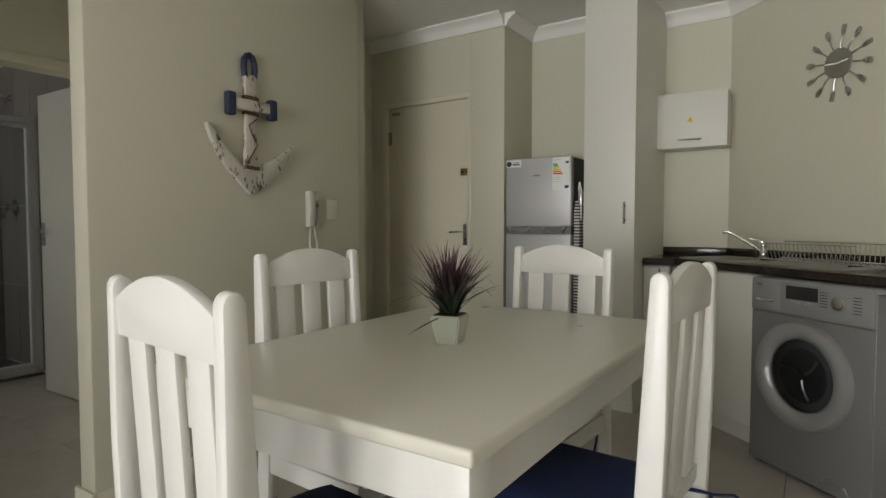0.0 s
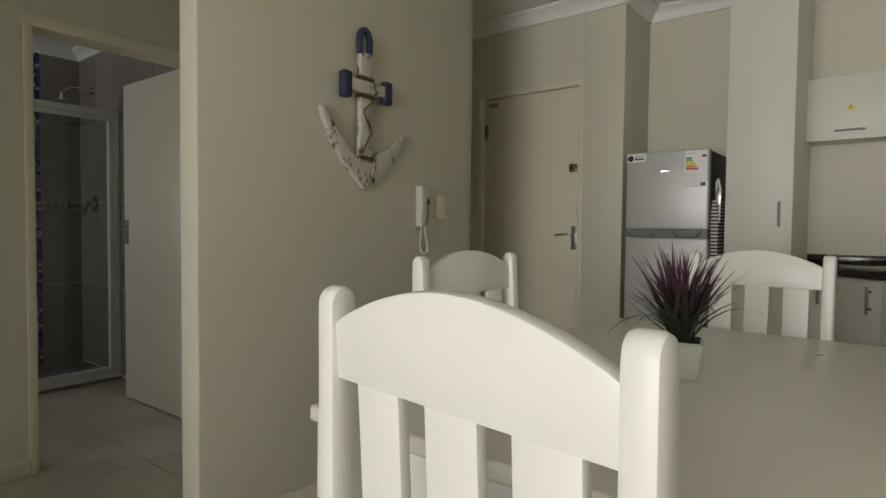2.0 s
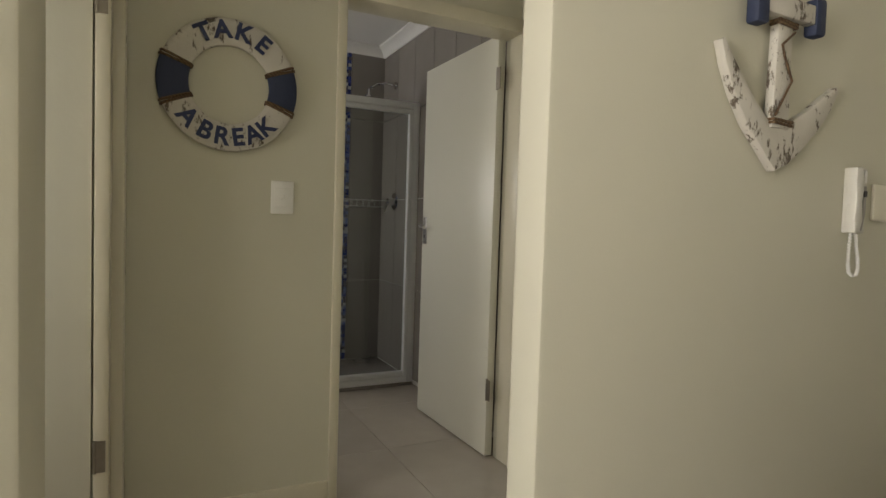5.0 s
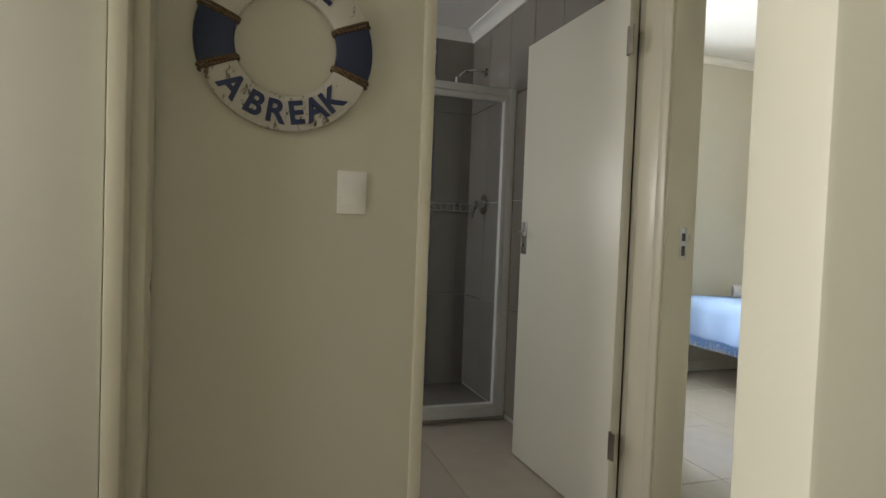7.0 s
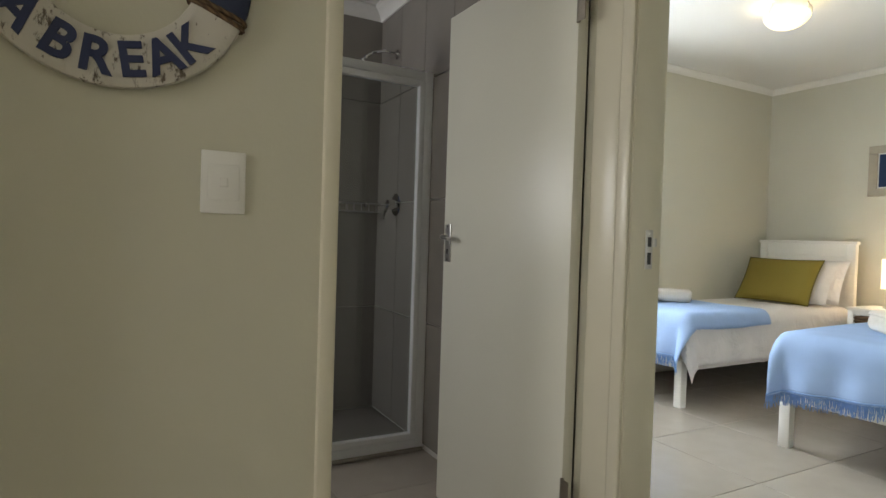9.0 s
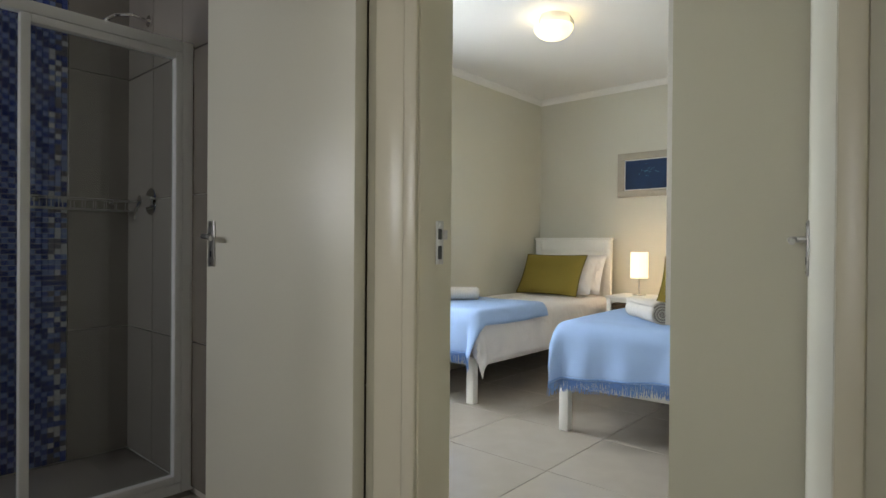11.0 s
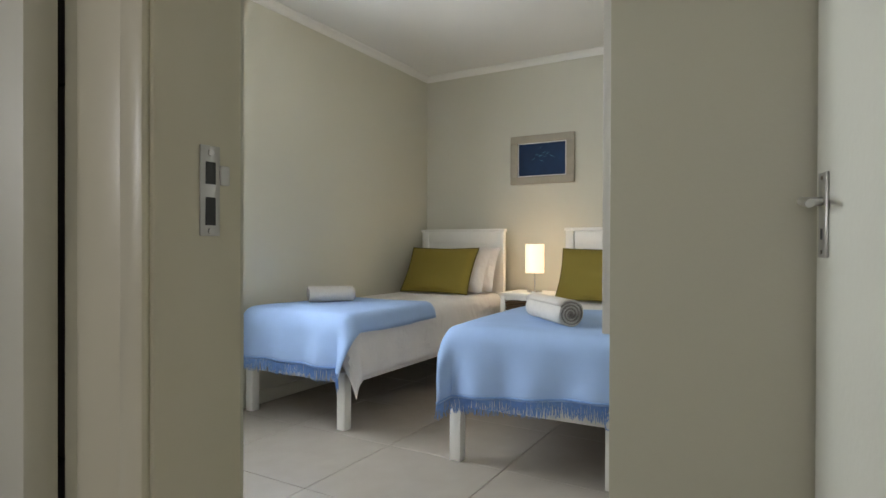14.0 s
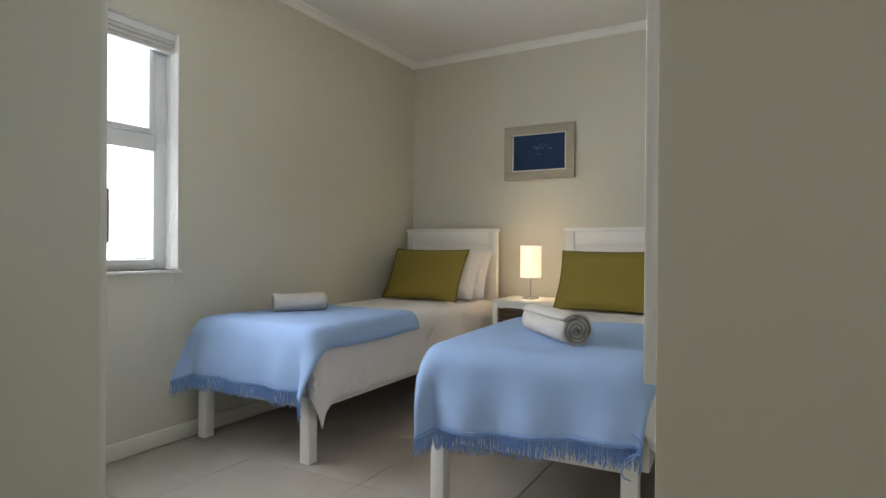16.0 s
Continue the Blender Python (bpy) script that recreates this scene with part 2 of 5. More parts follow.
# leaves: green at the foot, plum towards the tips
LEAF = mat("grass_blade", (0.03, 0.05, 0.028), 0.5, vary=0.3, scale=20, bump=0)
n, l, b = links_of(LEAF)
tc, sp, rp, mx = n.new("ShaderNodeTexCoord"), n.new("ShaderNodeSeparateXYZ"), n.new("ShaderNodeMapRange"), n.new("ShaderNodeMix")
l.new(tc.outputs["Object"], sp.inputs[0])
rp.inputs["From Min"].default_value, rp.inputs["From Max"].default_value = 0.12, 0.24
l.new(sp.outputs["Z"], rp.inputs["Value"])
mx.data_type = "RGBA"
l.new(rp.outputs["Result"], mx.inputs[0])
l.new(b.inputs["Base Color"].links[0].from_socket, mx.inputs[6])
mx.inputs[7].default_value = (0.085, 0.03, 0.055, 1)
l.new(mx.outputs[2], b.inputs["Base Color"])


# ---- mesh helpers ----
def bx(bm, x0, x1, y0, y1, z0, z1, bevel=0.0, seg=2, m=None):
    r = bmesh.ops.create_cube(bm, size=1.0)
    vs = r["verts"]
    c = Vector(((x0 + x1) / 2, (y0 + y1) / 2, (z0 + z1) / 2))
    for v in vs:
        v.co = Vector((v.co.x * (x1 - x0), v.co.y * (y1 - y0), v.co.z * (z1 - z0))) + c
    if bevel:
        es = list({e for v in vs for e in v.link_edges})
        r2 = bmesh.ops.bevel(bm, geom=es, offset=bevel, segments=seg, affect="EDGES", profile=0.5)
        vs = list({v for f in r2["faces"] for v in f.verts} | {v for v in vs if v.is_valid})
    if m is not None:
        bmesh.ops.transform(bm, matrix=m, verts=vs)
    return vs


def box(*a, **k):
    bm = bmesh.new()
    bx(bm, *a, **k)
    return bm


def cyl(r, h, m=None, seg=24, r2=None, bevel=0.0, bm=None):
    """A cylinder or cone along z from 0 to h."""
    bm = bm or bmesh.new()
    res = bmesh.ops.create_cone(bm, cap_ends=True, segments=seg, radius1=r, radius2=r if r2 is None else r2, depth=h)
    vs = res["verts"]
    bmesh.ops.translate(bm, vec=(0, 0, h / 2), verts=vs)
    if bevel:
        es = [e for v in vs for e in v.link_edges if len(e.link_faces) == 2 and any(len(f.verts) > 4 for f in e.link_faces)]
        r3 = bmesh.ops.bevel(bm, geom=list(set(es)), offset=bevel, segments=2, affect="EDGES", profile=0.5)
        vs = list({v for f in r3["faces"] for v in f.verts} | {v for v in vs if v.is_valid})
    if m is not None:
        bmesh.ops.transform(bm, matrix=m, verts=vs)
    return bm


def plate(points, depth, bevel=0.0, m=None, bm=None):
    """A flat outline in x, z pushed along y by depth, with its edges rounded."""
    bm = bm or bmesh.new()
    vs = [bm.verts.new((x, 0, z)) for x, z in points]
    f = bm.faces.new(vs)
    r = bmesh.ops.extrude_face_region(bm, geom=[f])
    up = [g for g in r["geom"] if isinstance(g, bmesh.types.BMVert)]
    bmesh.ops.translate(bm, vec=(0, depth, 0), verts=up)
    allv = vs + up
    bmesh.ops.recalc_face_normals(bm, faces=bm.faces)
    if bevel:
        caps = [f for f in bm.faces if len(f.verts) == len(points) and all(v in set(allv) for v in f.verts)]
        es = list({e for f in caps for e in f.edges})
        r3 = bmesh.ops.bevel(bm, geom=es, offset=bevel, segments=2, affect="EDGES", profile=0.5)
        allv = list({v for f in r3["faces"] for v in f.verts} | {v for v in allv if v.is_valid})
    if m is not None:
        bmesh.ops.transform(bm, matrix=m, verts=allv)
    return bm


def tube(points, r, seg=8, closed=False):
    """A round tube through points."""
    bm = bmesh.new()
    pts = [Vector(p) for p in points]
    rings = []
    n = len(pts)
    side = None
    for i, p in enumerate(pts):
        a = pts[(i - 1) % n] if (closed or i > 0) else p
        b = pts[(i + 1) % n] if (closed or i < n - 1) else p
        d = (b - a).normalized()
        if side is None:
            side = d.orthogonal().normalized()
        side = (side - d * side.dot(d)).normalized()
        up = d.cross(side)
        rr = r(i / max(1, n - 1)) if callable(r) else r
        rings.append([bm.verts.new(p + (side * math.cos(q) + up * math.sin(q)) * rr) for q in [2 * math.pi * k / seg for k in range(seg)]])
    for i in range(n if closed else n - 1):
        a, b = rings[i], rings[(i + 1) % n]
        for k in range(seg):
            bm.faces.new((a[k], a[(k + 1) % seg], b[(k + 1) % seg], b[k]))
    if not closed:
        bm.faces.new(rings[0][::-1])
        bm.faces.new(rings[-1])
    return bm


def link(name, bm, material, smooth=35):
    me = bpy.data.meshes.new(name)
    bmesh.ops.recalc_face_normals(bm, faces=bm.faces)
    for f in bm.faces:
        f.smooth = True
    for e in bm.edges:
        if len(e.link_faces) == 2 and e.calc_face_angle(0) > radians(smooth):
            e.smooth = False
    bm.to_mesh(me)
    bm.free()
    me.materials.append(material)
    return new(name, me)


def part(name, bm, material, parent, label=""):
    ob = link(name, bm, material)
    ob.parent = parent
    return tagged(ob, label)


def thing(name, label, category, m=None, group=""):
    ob = new(name)
    ob.empty_display_size = 0.1
    tagged(ob, label, category, group)
    if m is not None:
        ob.matrix_world = m
    return ob


def built(name, bm, material, label, category):
    return tagged(link(name, bm, material), label, category, kind="structure")


# ---- structure ----
TOP = 2.75


def wall(name, boxes, material=WALL, label="sage cream painted plaster wall", bevel=0.0):
    bm = bmesh.new()
    for b in boxes:
        bx(bm, *b, bevel=bevel)
    return built(name, bm, material, label, "wall")


wall("wall_anchor", [(-2.665, -2.545, 1.058, 2.62, 0, TOP)], bevel=0.012)
wall("wall_nook", [(-3.376, -2.64, 2.70, 2.78, 0, TOP)], bevel=0.003)
wall("wall_hall", [(-3.374, -3.22, 2.78, 6.0, 0, TOP)])
wall("wall_entry", [(-3.22, -3.10, 3.52, 3.66, 0, TOP)])
wall("wall_entry_pier", [(-2.29, -2.018, 3.52, 4.2, 0, TOP)], bevel=0.003)
wall("wall_entry_lintel", [(-3.10, -2.29, 3.52, 3.66, 2.09, TOP)])
wall("wall_landing", [(-3.22, -2.29, 3.75, 3.85, 0, TOP)])
wall("wall_alcove", [(-2.018, -1.36, 3.965, 4.4, 0, TOP)])
wall("wall_kitchen", [(-1.36, -0.67, 4.2, 4.4, 0, TOP)])
DIAG = pose(-0.695, 4.2, 0, 0, 0, -41)
bm = bmesh.new()
bx(bm, 0, 2.4, 0, 0.15, 0, TOP, m=DIAG)
built("wall_diagonal", bm, WALL, "sage cream painted plaster wall behind the sink", "wall")
wall("wall_east", [(0.98, 1.12, -4.7, 2.75, 0, TOP)])
wall("wall_south", [(-2.75, -2.0, -4.7, -4.55, 0, TOP)])
wall("wall_south_end", [(0.7, 1.12, -4.7, -4.55, 0, TOP)])
wall("wall_south_lintel", [(-2.0, 0.7, -4.7, -4.55, 2.25, TOP)])
wall("wall_west", [(-2.757, -2.545, -4.55, 0.106, 0, TOP)], bevel=0.01)
wall("wall_passage", [(-3.72, -3.625, -0.04, 0.13, 0, TOP)])
wall("wall_passage_lintel", [(-3.625, -2.757, -0.04, 0.106, 2.06, TOP)])
SP = [(-3.72, -3.30, -1.4, -1.3, 0, TOP), (-2.80, -2.757, -1.4, -1.3, 0, TOP), (-3.30, -2.80, -1.4, -1.3, 0, 0.7), (-3.30, -2.80, -1.4, -1.3, 2.1, TOP)]
for k, b4 in enumerate(SP):
    wall("wall_spare_room_" + "abcd"[k], [b4])
wall("wall_ring", [(-3.84, -3.72, -1.4, 0.912, 0, TOP)])
wall("wall_ring_lintel", [(-3.84, -3.72, 0.912, 1.755, 2.045, TOP)])
wall("wall_bath_north", [(-5.93, -3.84, 1.885, 1.90, 0, TOP)], TILE_GROUT, "grouted bathroom wall behind taupe tiles")
wall("wall_bedroom_south", [(-5.93, -3.79, 1.90, 2.0, 0, TOP)], WALL_BED)
wall("wall_corner", [(-3.84, -3.66, 1.755, 1.885, 0, TOP)])
wall("wall_bedroom_stub", [(-2.77, -2.665, 1.755, 1.885, 0, TOP)])
wall("wall_bedroom_lintel", [(-3.66, -2.77, 1.755, 1.885, 2.06, TOP)])
WX0, WX1 = -6.12, -5.93
wall("wall_bedroom_west", [(WX0, WX1, 1.90, 2.60, 0, TOP), (WX0, WX1, 3.71, 6.0, 0, TOP), (WX0, WX1, 2.60, 3.71, 0, 0.90), (WX0, WX1, 2.60, 3.71, 2.145, TOP)], WALL_BED)
wall("wall_bedroom_north", [(WX0, -3.22, 6.0, 6.15, 0, TOP)], WALL_BED)
wall("wall_bath_west", [(-5.95, -5.85, -0.7, 1.90, 0, TOP)], TILE_GROUT, "grouted bathroom wall behind taupe tiles")
# unseen bathroom wall; its window gap is added for the fill lamp
for k, b4 in enumerate([(-5.95, -5.7, -0.8, -0.7, 0, TOP), (-5.1, -3.84, -0.8, -0.7, 0, TOP), (-5.7, -5.1, -0.8, -0.7, 0, 1.3), (-5.7, -5.1, -0.8, -0.7, 2.0, TOP)]):
    wall("wall_bath_south_" + "abcd"[k], [b4])
FLOOR_OB = built("floor", box(-6.2, 1.15, -4.75, 6.2, -0.2, -0.004), GROUT, "greige porcelain floor tiles with thin dark joints", "floor")
built("ground", box(-400, 400, -400, 400, -0.6, -0.35), mat("paving", (0.25, 0.24, 0.22), 0.9), "pale paved ground outside", "ground")
bm = bmesh.new()
for b6 in ((-3.84, 1.12, -4.7, 1.885), (-2.665, 1.12, 1.885, 2.74), (-3.24, 1.12, 2.74, 4.4)):
    bx(bm, *b6, 2.6, 2.75)
built("ceiling_living", bm, CEIL, "plain white plaster ceiling", "ceiling")
bm = bmesh.new()
bx(bm, WX0, -2.665, 1.886, 2.76, 2.63, 2.70)
bx(bm, WX0, -3.25, 2.76, 6.1, 2.63, 2.70)
built("ceiling_bedroom", bm, CEIL, "plain white bedroom ceiling", "ceiling")
built("ceiling_bathroom", box(-5.95, -3.84, -0.8, 1.90, 2.50, 2.58), CEIL, "white bathroom ceiling", "ceiling")


def cornice(x, y, rz, length, z, s=1.0):
    """Coved plaster moulding; runs along local y, its room side along local x."""
    prof = [(0, 0), (0, -0.085), (0.012, -0.085), (0.016, -0.07), (0.03, -0.045), (0.055, -0.024), (0.075, -0.017), (0.08, -0.012), (0.08, 0)]
    bm = plate([(a * s, c * s) for a, c in prof], length, m=pose(x, y, z - 0.001, 0, 0, rz))
    return built("cornice", bm, CEIL, "white coved plaster cornice along the ceiling", "trim")


# local x must point into the room: the turn gives it
cornice(-2.543, 1.067, 0, 1.55, 2.6)                 # anchor wall, faces +x
cornice(-3.22, 3.519, -90, 1.20, 2.6)                # entry wall, faces -y
cornice(-2.017, 3.52, 0, 0.44, 2.6)                  # alcove side, faces +x
cornice(-2.018, 3.964, -90, 0.66, 2.6)               # alcove back, faces -y
cornice(-1.104, 4.199, -90, 0.41, 2.6)               # kitchen back, faces -y
bmc = plate([(0, 0), (0, -0.085), (0.012, -0.085), (0.03, -0.045), (0.055, -0.024), (0.08, -0.012), (0.08, 0)], 2.25, m=DIAG @ pose(0, -0.001, 2.599, 0, 0, -90))
built("cornice", bmc, CEIL, "white coved plaster cornice along the ceiling", "trim")
cornice(-5.929, 2.0, 0, 4.0, 2.63, 0.58)              # bedroom west
cornice(-5.93, 5.999, -90, 2.6, 2.63, 0.58)           # bedroom north
cornice(-5.849, -0.7, 0, 2.58, 2.50, 0.9)            # bathroom west
cornice(-5.85, 1.873, -90, 2.0, 2.50, 0.9)           # bathroom north


def baseboard(x0, x1, y0, y1, h=0.082, material=TRIM):
    return built("baseboard", box(x0, x1, y0, y1, 0.0, h, bevel=0.005), material, "cream gloss painted skirting board", "baseboard")


baseboard(-2.545, -2.529, 1.06, 2.62)
baseboard(-2.68, -2.529, 1.042, 1.058)
baseboard(-3.72, -3.704, 0.187, 0.902)
baseboard(-2.545, -2.529, -4.5, 0.106)
baseboard(-5.93, -5.914, 2.60, 6.0, 0.082, DOOR)
baseboard(-5.914, -3.38, 5.984, 6.0, 0.082, DOOR)
baseboard(-3.22, -3.10, 3.504, 3.52)
baseboard(-2.29, -2.018, 3.504, 3.52)
baseboard(-3.376, -3.02, 2.684, 2.70)
baseboard(-3.390, -3.374, 2.79, 5.98)


def frame_box(name, boxes, label="cream painted pressed steel door frame", bevel=0.006):
    bm = bmesh.new()
    for b in boxes:
        bx(bm, *b, bevel=bevel)
    return built(name, bm, TRIM, label, "door frame")


# bathroom doorway in the ring wall: two jambs and a head
frame_box("door_frame_bathroom", [(-3.85, -3.705, 0.903, 0.939, 0, 2.00), (-3.81, -3.703, 1.752, 1.80, 0, 2.00), (-3.852, -3.707, 0.895, 1.80, 2.0, 2.06)])
# bedroom doorway
frame_box("door_frame_bedroom", [(-3.678, -3.64, 1.748, 1.87, 0, 2.02), (-3.69, -3.645, 1.737, 1.75, 0, 2.02), (-2.80, -2.762, 1.744, 1.86, 0, 2.02), (-3.69, -2.76, 1.74, 1.862, 2.02, 2.08)])
# spare room doorway
frame_box("door_frame_spare_room", [(-3.615, -3.548, 0.108, 0.150, 0, 2.02), (-3.715, -3.615, 0.14, 0.185, 0, 2.02), (-2.765, -2.75, -0.02, 0.10, 0, 2.06), (-3.60, -2.75, -0.02, 0.115, 2.02, 2.08)])
# entry doorway
frame_box("door_frame_entry", [(-3.105, -3.06, 3.514, 3.60, 0, 2.10), (-2.315, -2.285, 3.514, 3.60, 0, 2.10), (-3.105, -2.285, 3.512, 3.60, 2.062, 2.10)])


def lever_set(parent, m, flip=1, reach=0.115):
    """Lever handle on a long backplate; m puts its plate's middle, y out of the door."""
    h = part("door_handle", box(-0.021, 0.021, 0, 0.006, -0.078, 0.078, bevel=0.002, m=m), STEEL, parent, "brushed steel lever handle on a backplate")
    part("lever", tube([m @ Vector(p) for p in ((0, 0, 0.025), (0, 0.03, 0.025), (0.012 * flip, 0.04, 0.025), (0.03 * flip, 0.045, 0.024), (reach * 0.87 * flip, 0.044, 0.02), (reach * flip, 0.042, 0.017))], lambda q: 0.0085, 10), STEEL, h)
    part("keyhole", box(-0.004, 0.004, 0.0055, 0.0075, -0.045, -0.025, m=m), DARK, h)
    for z in (-0.068, 0.068):
        part("screw", cyl(0.004, 0.0015, m @ pose(0, 0.006, z, -90, 0, 0), 8), HINGE, h)
    return h


def hinge(parent, m):
    h = part("hinge", box(0.0, 0.03, -0.002, 0.001, -0.05, 0.05, m=m), HINGE, parent, "tarnished steel butt hinge")
    part("knuckle", cyl(0.006, 0.104, m @ pose(0, 0.002, -0.052), 10), HINGE, h)
    for z in (-0.035, 0.0, 0.035):
        part("screw", cyl(0.0035, 0.0015, m @ pose(0.017, 0.001, z, -90, 0, 0), 8), DARK, h)
    return h


def leaf(name, m, w, label, h=2.02, material=DOOR):
    d = thing(name, label, "door", m)
    part("leaf", box(0, w, -0.02, 0.02, 0.008, h, bevel=0.002), material, d)
    return d


d = leaf("bathroom_door", pose(-3.835, 1.725, 0, 0, 0, 181.2), 0.775, "cream painted flush door standing open into the bathroom")
lever_set(d, pose(0.735, 0.02, 1.085), -1, 0.07)
for z in (0.335, 1.815):
    hinge(d, pose(-0.002, 0.024, z, 0, 0, 180))
d = leaf("bedroom_door", pose(-2.80, 1.905, 0, 0, 0, 101.5), 0.785, "cream painted flush door standing open into the bedroom")
lever_set(d, pose(0.730, 0.02, 1.085), -1, 0.07)
d = leaf("entry_door", pose(-3.058, 3.565, 0, 0, 0, 0), 0.742, "closed cream painted flush front door", 2.06, ENTRY)
lever_set(d, pose(0.715, -0.02, 1.075, 0, 0, 180), 1)
for z in (0.28, 1.83):
    hinge(d, pose(-0.004, -0.022, z, 180, 0, 0))
plq = part("latch_plate", box(0.675, 0.745, -0.032, -0.02, 1.508, 1.56, bevel=0.003), BRASS, d, "small brass night latch plate")
part("latch_knob", cyl(0.009, 0.012, pose(0.695, -0.032, 1.534, 90, 0, 0), 12), DARK, plq)
part("peg", cyl(0.006, 0.008, pose(0.728, -0.032, 1.534, 90, 0, 0), 10), DARK, plq)
part("number_plate", box(0.03, 0.105, -0.026, -0.02, 2.005, 2.03, bevel=0.002), BRASS, d, "thin bronze plate near the top of the door")
d = leaf("spare_room_door", pose(-3.602, 0.098, 0, 0, 0, -89), 0.80, "cream painted flush door standing open", 2.03)
into_leaf = pose(-3.602, 0.098, 0, 0, 0, -89).inverted()
for z in (0.36, 1.78):
    hinge(d, into_leaf @ pose(-3.547, 0.112, z, 0, 0, 90))

# strike plate in the bedroom door's jamb
st = thing("strike_plate", "polished steel strike plate screwed to the door jamb", "strike plate", pose(-3.64, 1.82, 1.092))
part("plate", box(0, 0.0025, -0.014, 0.014, -0.055, 0.055, bevel=0.001), STEEL, st)
part("lip", box(0, 0.005, 0.013, 0.027, 0.008, 0.032, bevel=0.0015), STEEL, st)
for z0, z1 in ((0.008, 0.035), (-0.042, -0.008)):
    part("slot", box(0.002, 0.0032, -0.007, 0.007, z0, z1), DARK, st)
for z in (-0.049, 0.046):
    part("screw", cyl(0.004, 0.002, pose(0.0025, 0, z, 0, 90, 0), 8), STEEL, st)

# ---- living room: table and chairs ----
t = thing("dining_table", "cream painted wooden dining table with square legs", "table", pose(-1.075, 1.435, 0))
part("tabletop", box(-0.475, 0.475, -0.705, 0.705, 0.768, 0.80, bevel=0.008, seg=3), TABLE, t)
for x in (-0.43, 0.43):
    part("apron", box(x - 0.012, x + 0.012, -0.60, 0.60, 0.665, 0.768), WHITE, t)
    for y in (-0.66, 0.66):
        part("leg", box(x - 0.035, x + 0.035, y - 0.035, y + 0.035, 0, 0.768, bevel=0.006), WHITE, t)
for y in (-0.66, 0.66):
    part("apron", box(-0.40, 0.40, y - 0.012, y + 0.012, 0.665, 0.768), WHITE, t)


def dining_chair():
    c = thing("dining_chair", "white painted wooden dining chair with arched slatted back", "chair", group="chairs round the table")
    for x in (-0.2, 0.2):
        # back post: one raked, tapering piece with a rounded top, set on edge
        pts = [(-0.05, 0.0), (0.012, 0.0), (0.03, 0.45), (0.014, 0.75)] + [(-0.022 + 0.0195 * math.cos(math.pi * k / 12), 1.031 + 0.026 * math.sin(math.pi * k / 12) ** 0.8) for k in range(13)] + [(-0.040, 0.75), (-0.03, 0.45)]
        part("back_post", plate(pts, 0.034, 0.008, pose(x + 0.017, 0.0, 0, 0, 0, 90)), WHITE, c)
        part("front_leg", box(x - 0.022, x + 0.022, 0.39, 0.434, 0, 0.43, bevel=0.004), WHITE, c)
        part("side_rail", box(x - 0.012, x + 0.012, 0.03, 0.39, 0.36, 0.42), WHITE, c)
    part("front_rail", box(-0.19, 0.19, 0.40, 0.424, 0.36, 0.42), WHITE, c)
    lean = pose(0, 0.004, 0.5, 3.2)
    crest = [(-0.186, 0.448)] + [(-0.186 + 0.372 * k / 24, 0.516 + 0.052 * math.sin(math.pi * k / 24) ** 0.85) for k in range(25)] + [(0.186, 0.448)]
    part("crest_rail", plate(crest, 0.022, 0.004, lean @ pose(0, -0.011, 0)), WHITE, c)
    for x in (-0.113, 0.0, 0.113):
        part("slat", box(x - 0.0365, x + 0.0365, -0.008, 0.008, 0.04, 0.455, bevel=0.003, m=lean), WHITE, c)
    part("lower_rail", box(-0.186, 0.186, -0.011, 0.011, 0.0, 0.045, bevel=0.003, m=lean), WHITE, c)
    part("seat", box(-0.205, 0.205, 0.032, 0.45, 0.42, 0.442, bevel=0.006), WHITE, c)
    return c


def pillow_mesh(w, h, thick, n=14, pinch=0.06, seed=0, z0=0.0):
    """A stuffed cover in x, y with drawn-in sides and a wrinkled skin."""
    bm = bmesh.new()
    grids = []
    for side in (1, -1):
        rows = []
        for i in range(n + 1):
            row = []
            for j in range(n + 1):
                u, v = 2 * i / n - 1, 2 * j / n - 1
                x = u * w / 2 * (1 - pinch * (1 - v * v) * abs(u) ** 3)
                y = v * h / 2 * (1 - pinch * (1 - u * u) * abs(v) ** 3)
                t = ((1 - u ** 4) * (1 - v ** 4)) ** 0.5
                wr = 0.06 * noise.noise(Vector((u * 2.2 + seed, v * 2.2, seed))) * t
                row.append(bm.verts.new((x, y, z0 + side * thick / 2 * (t * (1 + wr * 2)))))
            rows.append(row)
        for i in range(n):
            for j in range(n):
                q = (rows[i][j], rows[i + 1][j], rows[i + 1][j + 1], rows[i][j + 1])
                bm.faces.new(q if side > 0 else q[::-1])
        grids.append(rows)
    bmesh.ops.remove_doubles(bm, verts=bm.verts, dist=0.0006)
    return bm


def seat_cushion():
    c = thing("seat_cushion", "navy blue suede seat cushion tied to the chair", "cushion", group="cushions on the chairs")
    part("pad", pillow_mesh(0.42, 0.44, 0.085, 14, 0.03, 3, 0.484), NAVY, c).location = (0, 0.25, 0)
    for x in (-0.17, 0.17):
        part("tie", tube([(x, 0.05, 0.465), (x * 1.1, 0.02, 0.47), (x * 1.0, -0.045, 0.48), (x * 0.9, -0.06, 0.40), (x * 0.85, -0.055, 0.28), (x * 0.8, -0.05, 0.22)], lambda q: 0.006, 6), NAVY, c)
        part("bow", tube([(x, -0.045, 0.478), (x + 0.05, -0.09, 0.47), (x + 0.10, -0.12, 0.42), (x + 0.115, -0.125, 0.395)], 0.004, 6), NAVY, c)
    return c


